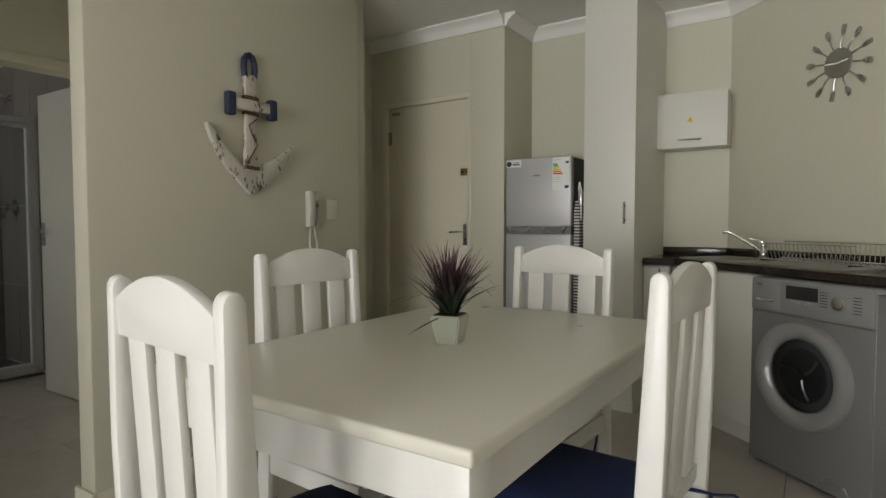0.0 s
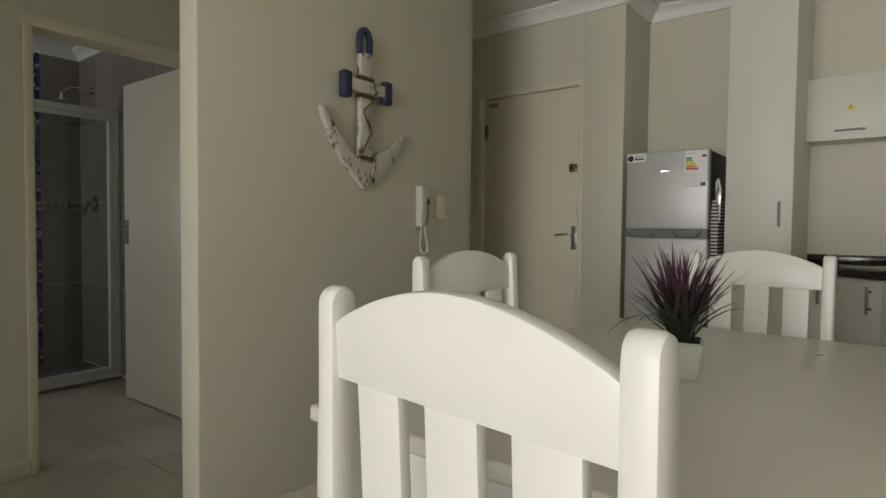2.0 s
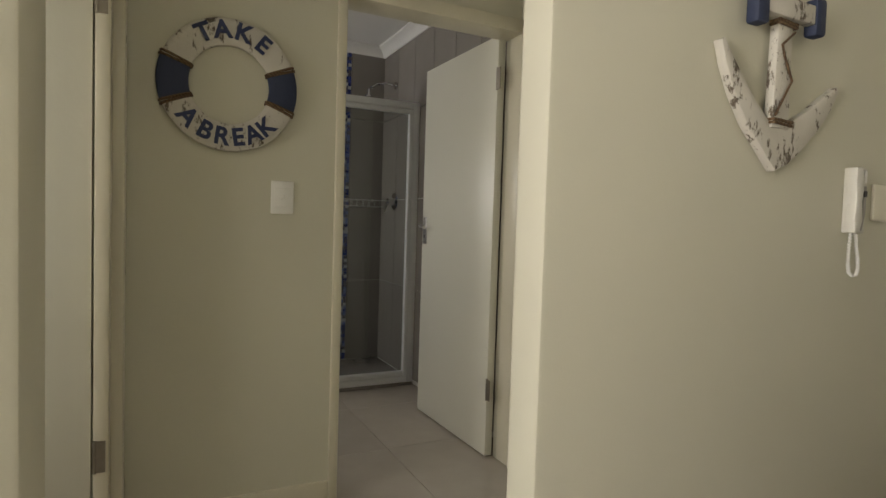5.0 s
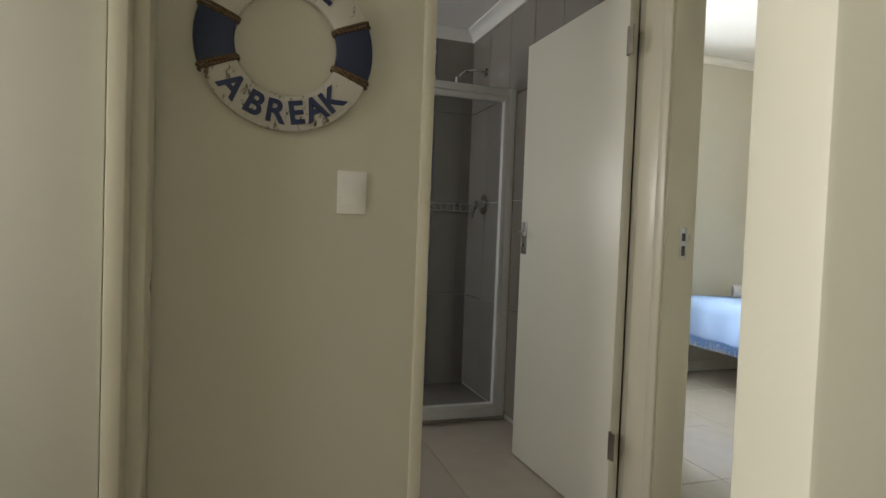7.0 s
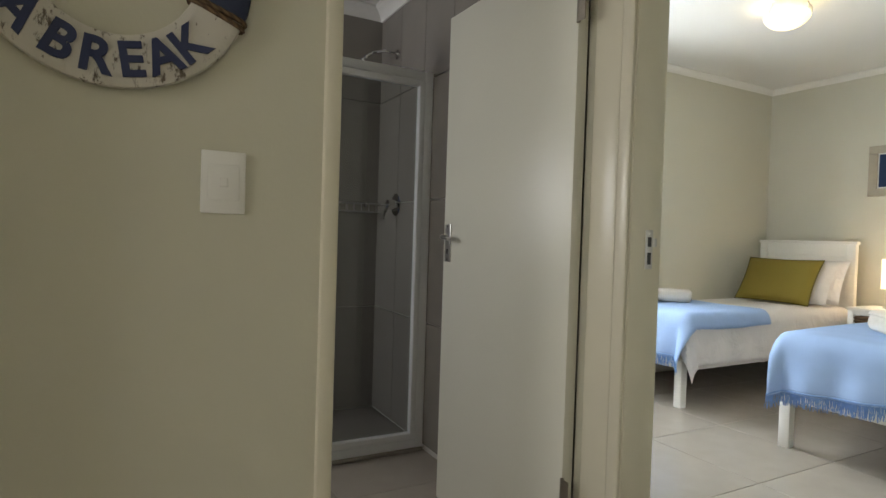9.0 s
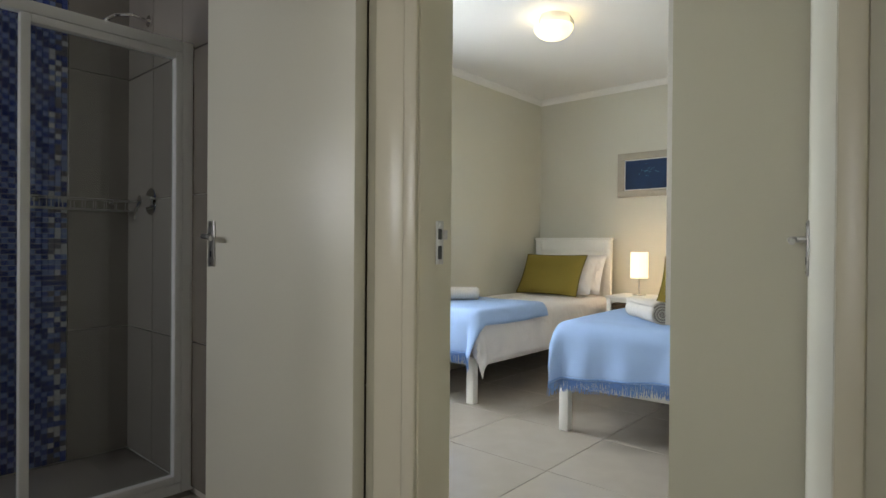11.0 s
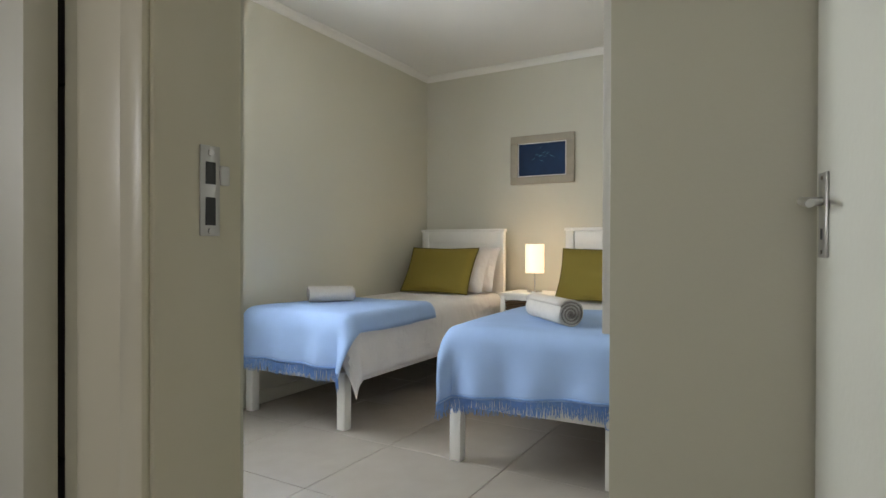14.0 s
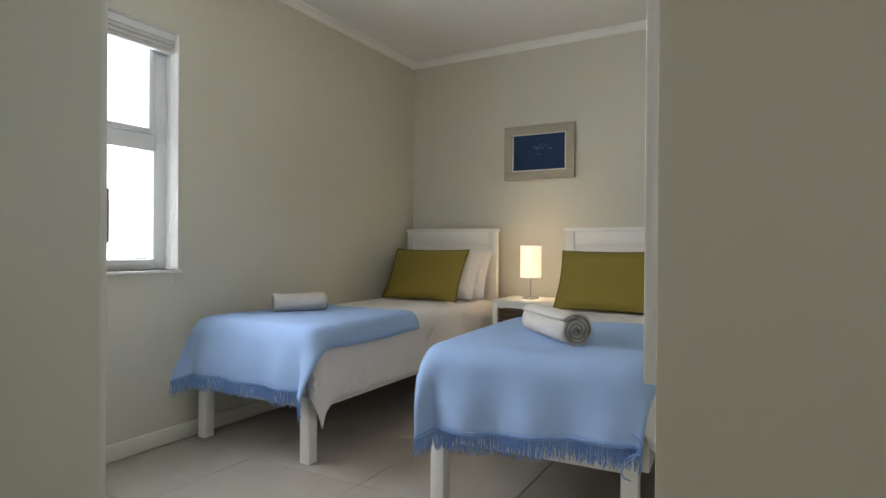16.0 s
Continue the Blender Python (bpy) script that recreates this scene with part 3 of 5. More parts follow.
chair = dining_chair()
cushion = seat_cushion()
spots = [(-1.042, 0.526, -7.0), (-0.43, 1.345, 87), (-1.620, 1.370, -93), (-1.053, 2.175, 176)]
for i, (x, y, rz) in enumerate(spots):
    m = pose(x, y, 0, 0, 0, rz)
    if i == 0:
        chair.matrix_world, cushion.matrix_world = m, m
    else:
        copy_thing(chair, m)
        copy_thing(cushion, m)

# ---- potted grass on the table ----
p = thing("potted_plant", "purple and green artificial grass in a pale square pot", "plant", pose(-1.07, 1.387, 0.80, 0, 0, 12))
bm = bmesh.new()
for z0, z1, a0, a1 in ((0, 0.085, 0.033, 0.046),):
    vs = bx(bm, -1, 1, -1, 1, z0, z1)
    for v in vs:
        k = a0 if v.co.z < 0.04 else a1
        v.co.x *= k
        v.co.y *= k
    bmesh.ops.bevel(bm, geom=list(bm.edges), offset=0.004, segments=2, affect="EDGES")
part("pot", bm, POT, p)
part("soil", box(-0.039, 0.039, -0.039, 0.039, 0.08, 0.088, bevel=0.003), SOIL, p)
rnd = random.Random(5)
bm = bmesh.new()
for i in range(190):
    a = rnd.uniform(0, 2 * math.pi)
    lean_out = abs(rnd.gauss(0, 0.85)) if i > 14 else rnd.uniform(0.9, 1.3)
    length = rnd.uniform(0.14, 0.235) * (1.12 if i < 15 else 1)
    droop = rnd.uniform(0.1, 0.7) * (2.6 if i < 15 else 1)
    w = rnd.uniform(0.003, 0.0055)
    base = Vector((rnd.uniform(-0.02, 0.02), rnd.uniform(-0.02, 0.02), 0.084))
    d = Vector((math.cos(a), math.sin(a), 0))
    sd = Vector((-d.y, d.x, 0))
    last, pos, ang = None, base.copy(), lean_out * 0.55
    steps = 6
    for k in range(steps + 1):
        f = k / steps
        ww = w * (1 - f ** 2.2) + 0.0003
        pair = (bm.verts.new(pos - sd * ww), bm.verts.new(pos + sd * ww))
        if last:
            bm.faces.new((last[0], last[1], pair[1], pair[0]))
        last = pair
        ang += droop / steps * (0.5 + f)
        pos = pos + (d * math.sin(ang) + Vector((0, 0, 1)) * math.cos(ang)) * (length / steps)
        pos.z = max(pos.z, 0.004 + 0.002 * (i % 3))
part("leaves", bm, LEAF, p, "narrow plum tipped grass blades")

# ---- wooden anchor on the wall ----
AN = pose(-2.545, 1.802, 1.297, 0, 0, 90)
an = thing("wall_anchor_ornament", "distressed white and navy wooden anchor hung on the wall", "anchor ornament", AN)
arms = [(0.0, 0.0), (-0.06, 0.055), (-0.125, 0.115), (-0.18, 0.19), (-0.218, 0.26), (-0.238, 0.318), (-0.224, 0.325), (-0.195, 0.288), (-0.15, 0.238), (-0.105, 0.192), (-0.07, 0.16), (-0.036, 0.135), (0.045, 0.132), (0.09, 0.158), (0.14, 0.182), (0.20, 0.224), (0.264, 0.264), (0.273, 0.25), (0.24, 0.19), (0.18, 0.125), (0.11, 0.062), (0.05, 0.02)]
part("crown", plate(arms, 0.03, 0.006, pose(0, -0.032, 0)), OLDWHITE, an)
part("shank", plate([(-0.037, 0.115), (0.037, 0.115), (0.033, 0.36), (0.035, 0.585), (-0.032, 0.585), (-0.03, 0.36)], 0.028, 0.006, pose(0, -0.04, 0)), OLDWHITE, an)
part("stock", box(-0.10, 0.10, -0.058, -0.03, 0.405, 0.458, bevel=0.006), OLDWHITE, an)
part("stock_end", box(-0.145, -0.098, -0.062, -0.022, 0.372, 0.482, bevel=0.009), OLDBLUE, an, "navy painted stock end")
part("stock_end", box(0.098, 0.145, -0.062, -0.022, 0.378, 0.48, bevel=0.009), OLDBLUE, an, "navy painted stock end")
part("shackle", tube([(-0.026, -0.026, 0.575), (-0.03, -0.026, 0.62), (-0.027, -0.026, 0.655), (-0.013, -0.026, 0.676), (0.002, -0.026, 0.682), (0.018, -0.026, 0.674), (0.031, -0.026, 0.65), (0.033, -0.026, 0.61), (0.028, -0.026, 0.575)], 0.015, 10), OLDBLUE, an, "navy painted shackle loop")
for z in (0.468, 0.477, 0.392, 0.400, 0.128, 0.137):
    part("rope_turn", tube([(-0.038, -0.02, z), (-0.038, -0.046, z), (0.038, -0.046, z - 0.004), (0.038, -0.02, z)], 0.0045, 6), ROPE, an)
part("wire", tube([(0.03, -0.046, 0.375), (-0.02, -0.046, 0.335), (-0.008, -0.046, 0.305), (0.028, -0.046, 0.245), (-0.036, -0.046, 0.145)], 0.0032, 6), ROPE, an)

# ---- intercom and switch on the anchor wall ----
ph = thing("intercom_handset", "white wall intercom handset with a coiled cord", "intercom", pose(-2.545, 2.213, 1.235, 0, 0, 90))
part("base", box(-0.035, 0.04, -0.03, 0, -0.10, 0.10, bevel=0.006), IVORY, ph)
part("handset", plate([(-0.03, 0.098), (0.0, 0.102), (0.012, 0.06), (0.006, 0.0), (0.012, -0.06), (0.0, -0.095), (-0.028, -0.098), (-0.033, -0.06), (-0.026, 0.0), (-0.033, 0.06)], 0.03, 0.005, pose(-0.008, -0.043, 0)), IVORY, ph)
# no real hollow: a thin grey plate carries its shade as colour
part("recess", plate([(0.016, 0.045), (0.034, 0.045), (0.034, -0.04), (0.018, -0.092), (0.006, -0.092), (0.018, -0.04)], 0.0025, 0.0005, pose(0, -0.0325, 0)), HOLLOW_SHADE, ph, "flat grey plate painted as the shaded hollow behind the grip")
part("hook_slot", box(0.018, 0.032, -0.036, -0.033, 0.012, 0.03), DARK, ph)
part("name_strip", box(0.019, 0.031, -0.034, -0.029, 0.055, 0.093, bevel=0.001), PLASTIC, ph)
coil = []
stops = [(-0.014, -0.10), (-0.02, -0.15), (-0.02, -0.195), (-0.012, -0.222), (0.006, -0.234), (0.024, -0.232), (0.035, -0.212), (0.032, -0.18), (0.018, -0.14), (0.012, -0.10)]
for k in range(320):
    f = k / 319 * (len(stops) - 1)
    i = min(int(f), len(stops) - 2)
    cx, cz = (stops[i][n] + (stops[i + 1][n] - stops[i][n]) * (f - i) for n in (0, 1))
    q = k * 2 * math.pi / 7
    coil.append((cx + 0.0042 * math.cos(q), -0.02 + 0.0042 * math.sin(q), cz))
part("coiled_cord", tube(coil, 0.0024, 5), PLASTIC, ph)
sw = thing("blank_plate", "small cream blank switch cover on the wall", "switch", pose(-2.545, 2.375, 1.235, 0, 0, 90))
part("cover", box(-0.042, 0.042, -0.012, 0, -0.058, 0.058, bevel=0.004), TRIM, sw)

# ---- light switch on the ring wall ----
sw = thing("light_switch", "white light switch plate on the wall", "switch", pose(-3.72, 0.702, 1.205, 0, 0, 90))
part("plate", box(-0.042, 0.042, -0.008, 0, -0.062, 0.062, bevel=0.003), PLASTIC, sw)
part("panel", box(-0.03, 0.03, -0.0105, -0.008, -0.035, 0.035, bevel=0.001), PLASTIC, sw)
part("rocker", box(-0.008, 0.008, -0.0135, -0.0105, -0.009, 0.009, bevel=0.0015), PLASTIC, sw)

# ---- life ring on the wall ----
RC = pose(-3.72, 0.508, 1.597, 0, 0, 90)
lr = thing("life_ring", "distressed white and navy wooden life ring sign", "life ring", RC)


def arc(a0, a1, r0, r1, th, n=40, fat=1.0):
    """A stretch of a flattened round-edged ring, in x, z, standing off the wall towards -y."""
    bm = bmesh.new()
    rm, hw = (r0 + r1) / 2, (r1 - r0) / 2 * fat
    rings = []
    for k in range(n + 1):
        a = radians(a0 + (a1 - a0) * k / n)
        sec = []
        for q in range(16):
            w = 2 * math.pi * q / 16
            c, s_ = math.cos(w), math.sin(w)
            rr = rm + hw * math.copysign(abs(c) ** 0.6, c)
            dd = -th / 2 - th / 2 * fat * math.copysign(abs(s_) ** 0.6, s_)
            sec.append(bm.verts.new((rr * math.cos(a), dd, rr * math.sin(a))))
        rings.append(sec)
    for k in range(n):
        for q in range(16):
            bm.faces.new((rings[k][q], rings[k][(q + 1) % 16], rings[k + 1][(q + 1) % 16], rings[k + 1][q]))
    bm.faces.new(rings[0])
    bm.faces.new(rings[-1][::-1])
    return bm


for a0, a1 in ((20, 160), (200, 340)):
    part("white_arc", arc(a0, a1, 0.138, 0.236, 0.03), OLDWHITE, lr)
for a0, a1 in ((-20, 20), (160, 200)):
    part("navy_band", arc(a0, a1, 0.138, 0.236, 0.03, 16, 1.05), OLDBLUE, lr, "navy painted band")
for a in (-21, 21, 159, 201):
    for o in (-1.5, 1.5):
        c = radians(a + o)
        loop = []
        for q in range(16):
            w = 2 * math.pi * q / 16
            cc, ss = math.cos(w), math.sin(w)
            rr = 0.187 + 0.053 * math.copysign(abs(cc) ** 0.6, cc)
            loop.append((rr * math.cos(c), -0.015 - 0.018 * math.copysign(abs(ss) ** 0.6, ss), rr * math.sin(c)))
        part("rope_turn", tube(loop, 0.005, 6, closed=True), ROPE, lr)


def letter(ch, size, m, material, parent, bold=0.02, deep=0.002):
    cu = bpy.data.curves.new("letter", "FONT")
    cu.body, cu.size, cu.extrude, cu.offset = ch, size, deep, bold * size
    cu.align_x, cu.align_y = "CENTER", "CENTER"
    tmp = new("letter", cu)
    me = bpy.data.meshes.new_from_object(tmp)
    bpy.data.objects.remove(tmp)
    me.transform(m)
    me.materials.append(material)
    ob = new("letter", me)
    ob.parent = parent
    return ob


for word, angles, up in (("TAKE", (118, 98.5, 77, 54.5), 1), ("ABREAK", (223, 244.5, 262, 279, 295.5, 312), -1)):
    for ch, deg in zip(word, angles):
        a = radians(deg)
        turn = a - math.pi / 2 if up > 0 else a + math.pi / 2
        m = Matrix.Translation((0.189 * math.cos(a), -0.0315, 0.189 * math.sin(a))) @ Matrix.Rotation(-turn, 4, "Y") @ Matrix.Rotation(math.pi / 2, 4, "X")
        letter(ch, 0.086, m, INK, lr, 0.03)

# ---- kitchen ----
fr = thing("refrigerator", "silver two door fridge freezer in an alcove", "fridge", pose(-1.977, 3.47, 0))
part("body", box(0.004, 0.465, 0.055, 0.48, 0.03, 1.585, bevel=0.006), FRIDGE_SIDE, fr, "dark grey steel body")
part("freezer_door", box(0, 0.469, 0, 0.05, 1.135, 1.593, bevel=0.012, seg=3), FRIDGE, fr)
part("fridge_door", box(0, 0.469, 0, 0.05, 0.05, 1.088, bevel=0.012, seg=3), FRIDGE, fr)
part("grip_band", box(0.004, 0.465, 0.012, 0.05, 1.088, 1.135), mat("grip_grey", (0.16, 0.16, 0.165), 0.5), fr)
for x in (0.05, 0.30):
    part("grip", tube([(x - 0.03, 0.01, 1.13), (x, 0.0, 1.10), (x + 0.10, 0.0, 1.10), (x + 0.13, 0.01, 1.13)], 0.008, 8), STEEL, fr)
part("badge", box(0.205, 0.255, -0.002, 0.001, 1.47, 1.478), CHROME, fr)
lab = part("energy_label", box(0.34, 0.455, -0.0018, 0.0005, 1.375, 1.583), PAPER, fr, "white energy rating sticker")
for k, col in enumerate(((0.0, 0.25, 0.06), (0.16, 0.42, 0.03), (0.65, 0.60, 0.02), (0.75, 0.42, 0.02), (0.70, 0.18, 0.02), (0.60, 0.03, 0.02))):
    part("bar", box(0.345, 0.375 + k * 0.007, -0.0028, -0.0018, 1.535 - k * 0.012, 1.544 - k * 0.012), mat("label_ink", col, 0.6, bump=0), lab)
part("bar", box(0.425, 0.452, -0.0028, -0.0018, 1.383, 1.402), mat("label_blue", (0.02, 0.04, 0.25), 0.6, bump=0), lab)
part("bar", box(0.43, 0.452, -0.0028, -0.0018, 1.543, 1.556), DARK, lab)
for z in (1.44, 1.452, 1.425, 1.565):
    part("text_line", box(0.345, 0.40, -0.0026, -0.0018, z, z + 0.003), STEEL, lab)
lab = part("round_label", box(0.004, 0.115, -0.0018, 0.0005, 1.535, 1.583), PAPER, fr, "white sticker with a round mark")
part("mark", cyl(0.018, 0.0012, pose(0.027, -0.0018, 1.558, 90, 0, 0), 20), DARK, lab)
part("text_line", box(0.052, 0.105, -0.0028, -0.0018, 1.548, 1.557), DARK, lab)
part("text_line", box(0.052, 0.10, -0.0028, -0.0018, 1.564, 1.568), DARK, lab)

ib = thing("ironing_board", "folded ironing board with a striped cover beside the fridge", "ironing board", pose(-1.484, 3.50, 0))
part("cover", plate([(-0.018, 0.25), (0.018, 0.25), (0.022, 1.22), (0.01, 1.30), (-0.012, 1.30), (-0.02, 1.22)], 0.30, 0.006), banded("striped_cotton", (0.60, 0.58, 0.55), (0.02, 0.02, 0.03), "Z", 16), ib, "black and white striped cover")
part("leg", tube([(0.022, 0.02, 1.18), (0.026, 0.02, 1.36), (0.012, 0.02, 1.42), (0.0, 0.04, 1.40), (0.0, 0.06, 1.10)], 0.006, 8), PLASTIC, ib)
part("leg", tube([(0.0, 0.15, 0.3), (0.0, 0.12, 0.008)], 0.009, 8), PLASTIC, ib)
part("bracket", box(0.005, 0.03, 0.01, 0.05, 1.27, 1.36, bevel=0.004), STEEL, ib)


def bar_handle(parent, m, length, r=0.006):
    h = part("handle", tube([m @ Vector((0, 0.028, -length / 2)), m @ Vector((0, 0.028, length / 2))], r, 10), HANDLE, parent, "brushed steel bar handle")
    for z in (-length * 0.32, length * 0.32):
        part("stem", tube([m @ Vector((0, 0, z)), m @ Vector((0, 0.028, z))], r * 0.8, 8), HANDLE, h)


tc_ = thing("tall_cupboard", "tall white foil wrapped broom cupboard reaching the ceiling", "cupboard")
part("carcass", box(-1.417, -1.106, 3.472, 4.199, 0, 2.598), CUPBOARD, tc_)
dr = part("door", box(-1.419, -1.104, 3.45, 3.468, 0.08, 2.594, bevel=0.002), CUPBOARD, tc_)
bar_handle(dr, pose(-1.16, 3.45, 1.22, 0, 0, 180), 0.13)
part("plinth", box(-1.417, -1.106, 3.50, 3.51, 0, 0.08), CUPBOARD, tc_)

kc = thing("narrow_cabinet", "narrow white kitchen base cabinet under the worktop", "cabinet")
part("carcass", box(-1.102, -0.945, 3.68, 4.195, 0.10, 0.895), CUPBOARD, kc)
dr = part("door", box(-1.10, -0.947, 3.66, 3.678, 0.105, 0.89, bevel=0.002), CUPBOARD, kc)
bar_handle(dr, pose(-0.998, 3.66, 0.815, 0, 0, 180), 0.13)
part("plinth", box(-1.102, -0.93, 3.71, 3.72, 0, 0.10), CUPBOARD, kc)
K = DIAG
kc = thing("corner_cabinet", "white two door sink cabinet under the worktop", "cabinet", K)
part("carcass", box(0.15, 0.86, -0.52, -0.01, 0.10, 0.895), CUPBOARD, kc)
for x0, x1, hx in ((0.15, 0.425, 0.368), (0.43, 0.80, 0.483)):
    dr = part("door", box(x0, x1, -0.54, -0.522, 0.105, 0.89, bevel=0.002), CUPBOARD, kc)
    bar_handle(dr, pose(hx, -0.54, 0.795, 0, 0, 180), 0.135)
part("end_panel", box(0.802, 0.86, -0.54, -0.522, 0.0, 0.893), CUPBOARD, kc)
part("plinth", box(0.16, 0.80, -0.50, -0.49, 0, 0.10), CUPBOARD, kc)

# one worktop that turns the corner
wt = thing("worktop", "dark polished granite worktop with a low upstand", "worktop")


def slab(points, z0, z1, bevel=0.004):
    bm = bmesh.new()
    f = bm.faces.new([bm.verts.new((x, y, z0)) for x, y in points])
    r = bmesh.ops.extrude_face_region(bm, geom=[f])
    bmesh.ops.translate(bm, vec=(0, 0, z1 - z0), verts=[g for g in r["geom"] if isinstance(g, bmesh.types.BMVert)])
    bmesh.ops.recalc_face_normals(bm, faces=bm.faces)
    if bevel:
        bmesh.ops.bevel(bm, geom=list(bm.edges), offset=bevel, segments=2, affect="EDGES")
    return bm


def kd(u, v):
    q = K @ Vector((u, -v, 0))
    return q.x, q.y


part("top", slab([(-1.103, 3.635), (-0.915, 3.635), kd(1.75, 0.57), kd(1.75, 0.003), (-0.696, 4.197), (-1.103, 4.197)], 0.905, 0.943), GRANITE, wt)
part("upstand", box(-1.103, -0.70, 4.18, 4.198, 0.944, 0.995, bevel=0.003), GRANITE, wt)
part("upstand", box(0.01, 1.75, -0.02, -0.002, 0.944, 0.995, bevel=0.003, m=K), GRANITE, wt)
sk = thing("kitchen_sink", "stainless steel drop-in sink with a drainer", "sink", K)
part("rim", box(0.12, 1.20, -0.47, -0.08, 0.943, 0.948, bevel=0.002), STEEL, sk)
# flat plate; the sunken bowl's shade is put into its darker steel
part("bowl", box(0.17, 0.53, -0.44, -0.13, 0.9435, 0.9485, bevel=0.002), mat("shaded_bowl_steel", (0.25, 0.25, 0.25), 0.35, 1.0), sk)
for k in range(9):
    part("ridge", tube([(0.62, -0.42 + k * 0.036, 0.949), (1.15, -0.42 + k * 0.036, 0.949)], 0.003, 6), STEEL, sk)
tp = thing("kitchen_tap", "chrome single lever mixer tap", "tap", K @ pose(0.43, -0.13, 0.944))
part("base", cyl(0.024, 0.075, None, 20, 0.02, bevel=0.003), CHROME, tp)
part("cap", cyl(0.021, 0.03, pose(0, 0, 0.075), 20, 0.017, bevel=0.004), CHROME, tp)
part("spout", tube([(-0.01, -0.01, 0.05), (-0.05, -0.06, 0.095), (-0.10, -0.12, 0.145), (-0.125, -0.15, 0.165), (-0.135, -0.163, 0.163), (-0.138, -0.166, 0.15)], lambda q: 0.011 - 0.002 * q, 10), CHROME, tp)
part("lever", tube([(0, 0, 0.10), (-0.015, -0.02, 0.115), (-0.05, -0.06, 0.125)], lambda q: 0.008 - 0.003 * q, 8), CHROME, tp)
rk = thing("dish_rack", "chrome wire dish rack on the drainer", "dish rack", K @ pose(0.52, -0.10, 0.949))
for z, y in ((0.105, 0.03), (0.10, -0.20), (0.012, -0.18), (0.012, 0.01)):
    part("rail", tube([(0, y, z), (0.62, y, z)], 0.0035, 6), CHROME, rk)
for k in range(24):
    x = 0.01 + k * 0.026
    part("wire", tube([(x, 0.03, 0.105), (x + 0.012, 0.01, 0.012), (x + 0.03, -0.08, 0.004), (x + 0.012, -0.18, 0.012), (x, -0.20, 0.10)], 0.002, 5), CHROME, rk)
for x in (0.05, 0.57):
    part("foot", box(x - 0.006, x + 0.006, -0.185, 0.015, 0.0, 0.008), DARK, rk)

wm = thing("washing_machine", "silver front loading washing machine under the worktop", "washing machine", K @ pose(0.885, -0.64, 0))
part("body", box(0, 0.61, 0.012, 0.60, 0.012, 0.875, bevel=0.008), WM_GREY, wm)
part("front_panel", box(0.004, 0.606, 0.0, 0.014, 0.015, 0.735, bevel=0.004), WM_GREY, wm)
pn = part("fascia", box(0.004, 0.606, -0.006, 0.014, 0.742, 0.895, bevel=0.008), WM_FASCIA, wm)
part("lid", box(0.0, 0.61, 0.01, 0.60, 0.876, 0.897, bevel=0.005), WM_LIGHT, wm)
part("drawer", box(0.018, 0.175, -0.009, -0.004, 0.75, 0.885, bevel=0.003), WM_FASCIA, pn)
part("drawer_grip", tube([(0.04, -0.010, 0.797), (0.07, -0.014, 0.79), (0.12, -0.014, 0.79), (0.145, -0.010, 0.797)], 0.005, 6), CHROME, pn)
part("display", box(0.205, 0.365, -0.009, -0.005, 0.815, 0.875, bevel=0.002), DARK, pn)
for k in range(6):
    part("button", box(0.208 + k * 0.026, 0.228 + k * 0.026, -0.010, -0.005, 0.794, 0.808, bevel=0.002), WM_LIGHT, pn)
part("programme_knob", cyl(0.032, 0.02, pose(0.47, -0.006, 0.823, 90, 0, 0), 28, 0.028, bevel=0.003), CHROME, pn)
for k in range(6):
    part("print_line", box(0.375, 0.41, -0.0068, -0.0055, 0.80 + k * 0.012, 0.803 + k * 0.012), DARK, pn)
    part("print_line", box(0.525, 0.56, -0.0068, -0.0055, 0.79 + k * 0.013, 0.793 + k * 0.013), DARK, pn)
part("badge", box(0.04, 0.075, -0.0105, -0.0085, 0.862, 0.869), CHROME, pn)


def lathe(profile, m, seg=48):
    """Turns (radius, depth) pairs round local y; depth grows away from the machine."""
    bm = bmesh.new()
    rings = []
    for r, d in profile:
        rings.append([bm.verts.new(m @ Vector((r * math.cos(2 * math.pi * k / seg), -d, r * math.sin(2 * math.pi * k / seg)))) for k in range(seg)])
    for a, c in zip(rings, rings[1:]):
        for k in range(seg):
            bm.faces.new((a[k], a[(k + 1) % seg], c[(k + 1) % seg], c[k]))
    return bm


DC = pose(0.295, 0.0, 0.482)
dr = part("door", lathe([(0.24, 0.0), (0.24, 0.018), (0.232, 0.032), (0.21, 0.04), (0.185, 0.036), (0.168, 0.024), (0.16, 0.012), (0.158, -0.01)], DC), WM_LIGHT, wm, "round silver porthole door")
part("glass", lathe([(0.16, 0.012), (0.14, 0.02), (0.10, 0.026), (0.05, 0.028), (0.0005, 0.028)], DC), glassy("porthole_glass", (0.55, 0.58, 0.60)), dr)
part("gasket", lathe([(0.158, -0.008), (0.15, -0.0015), (0.125, -0.0015), (0.118, -0.0008)], DC), mat("grey_rubber", (0.22, 0.24, 0.26), 0.5), dr)
# flat disc, not hollow; the drum's inner shade is in its dark steel
part("drum", lathe([(0.12, 0.0005), (0.10, 0.0012), (0.0005, 0.0012)], DC), mat("shaded_drum_steel", (0.16, 0.165, 0.17), 0.35, 0.8), dr)
for k in range(3):
    q0 = k * 2.1 + 0.4
    part("paddle", tube([DC @ Vector((r * math.cos(q0 + r * 4), -0.004, r * math.sin(q0 + r * 4))) for r in (0.02, 0.05, 0.08, 0.11)], 0.006, 6), STEEL, dr)
part("catch", box(0.515, 0.533, -0.02, -0.008, 0.472, 0.492, bevel=0.003), CHROME, dr)
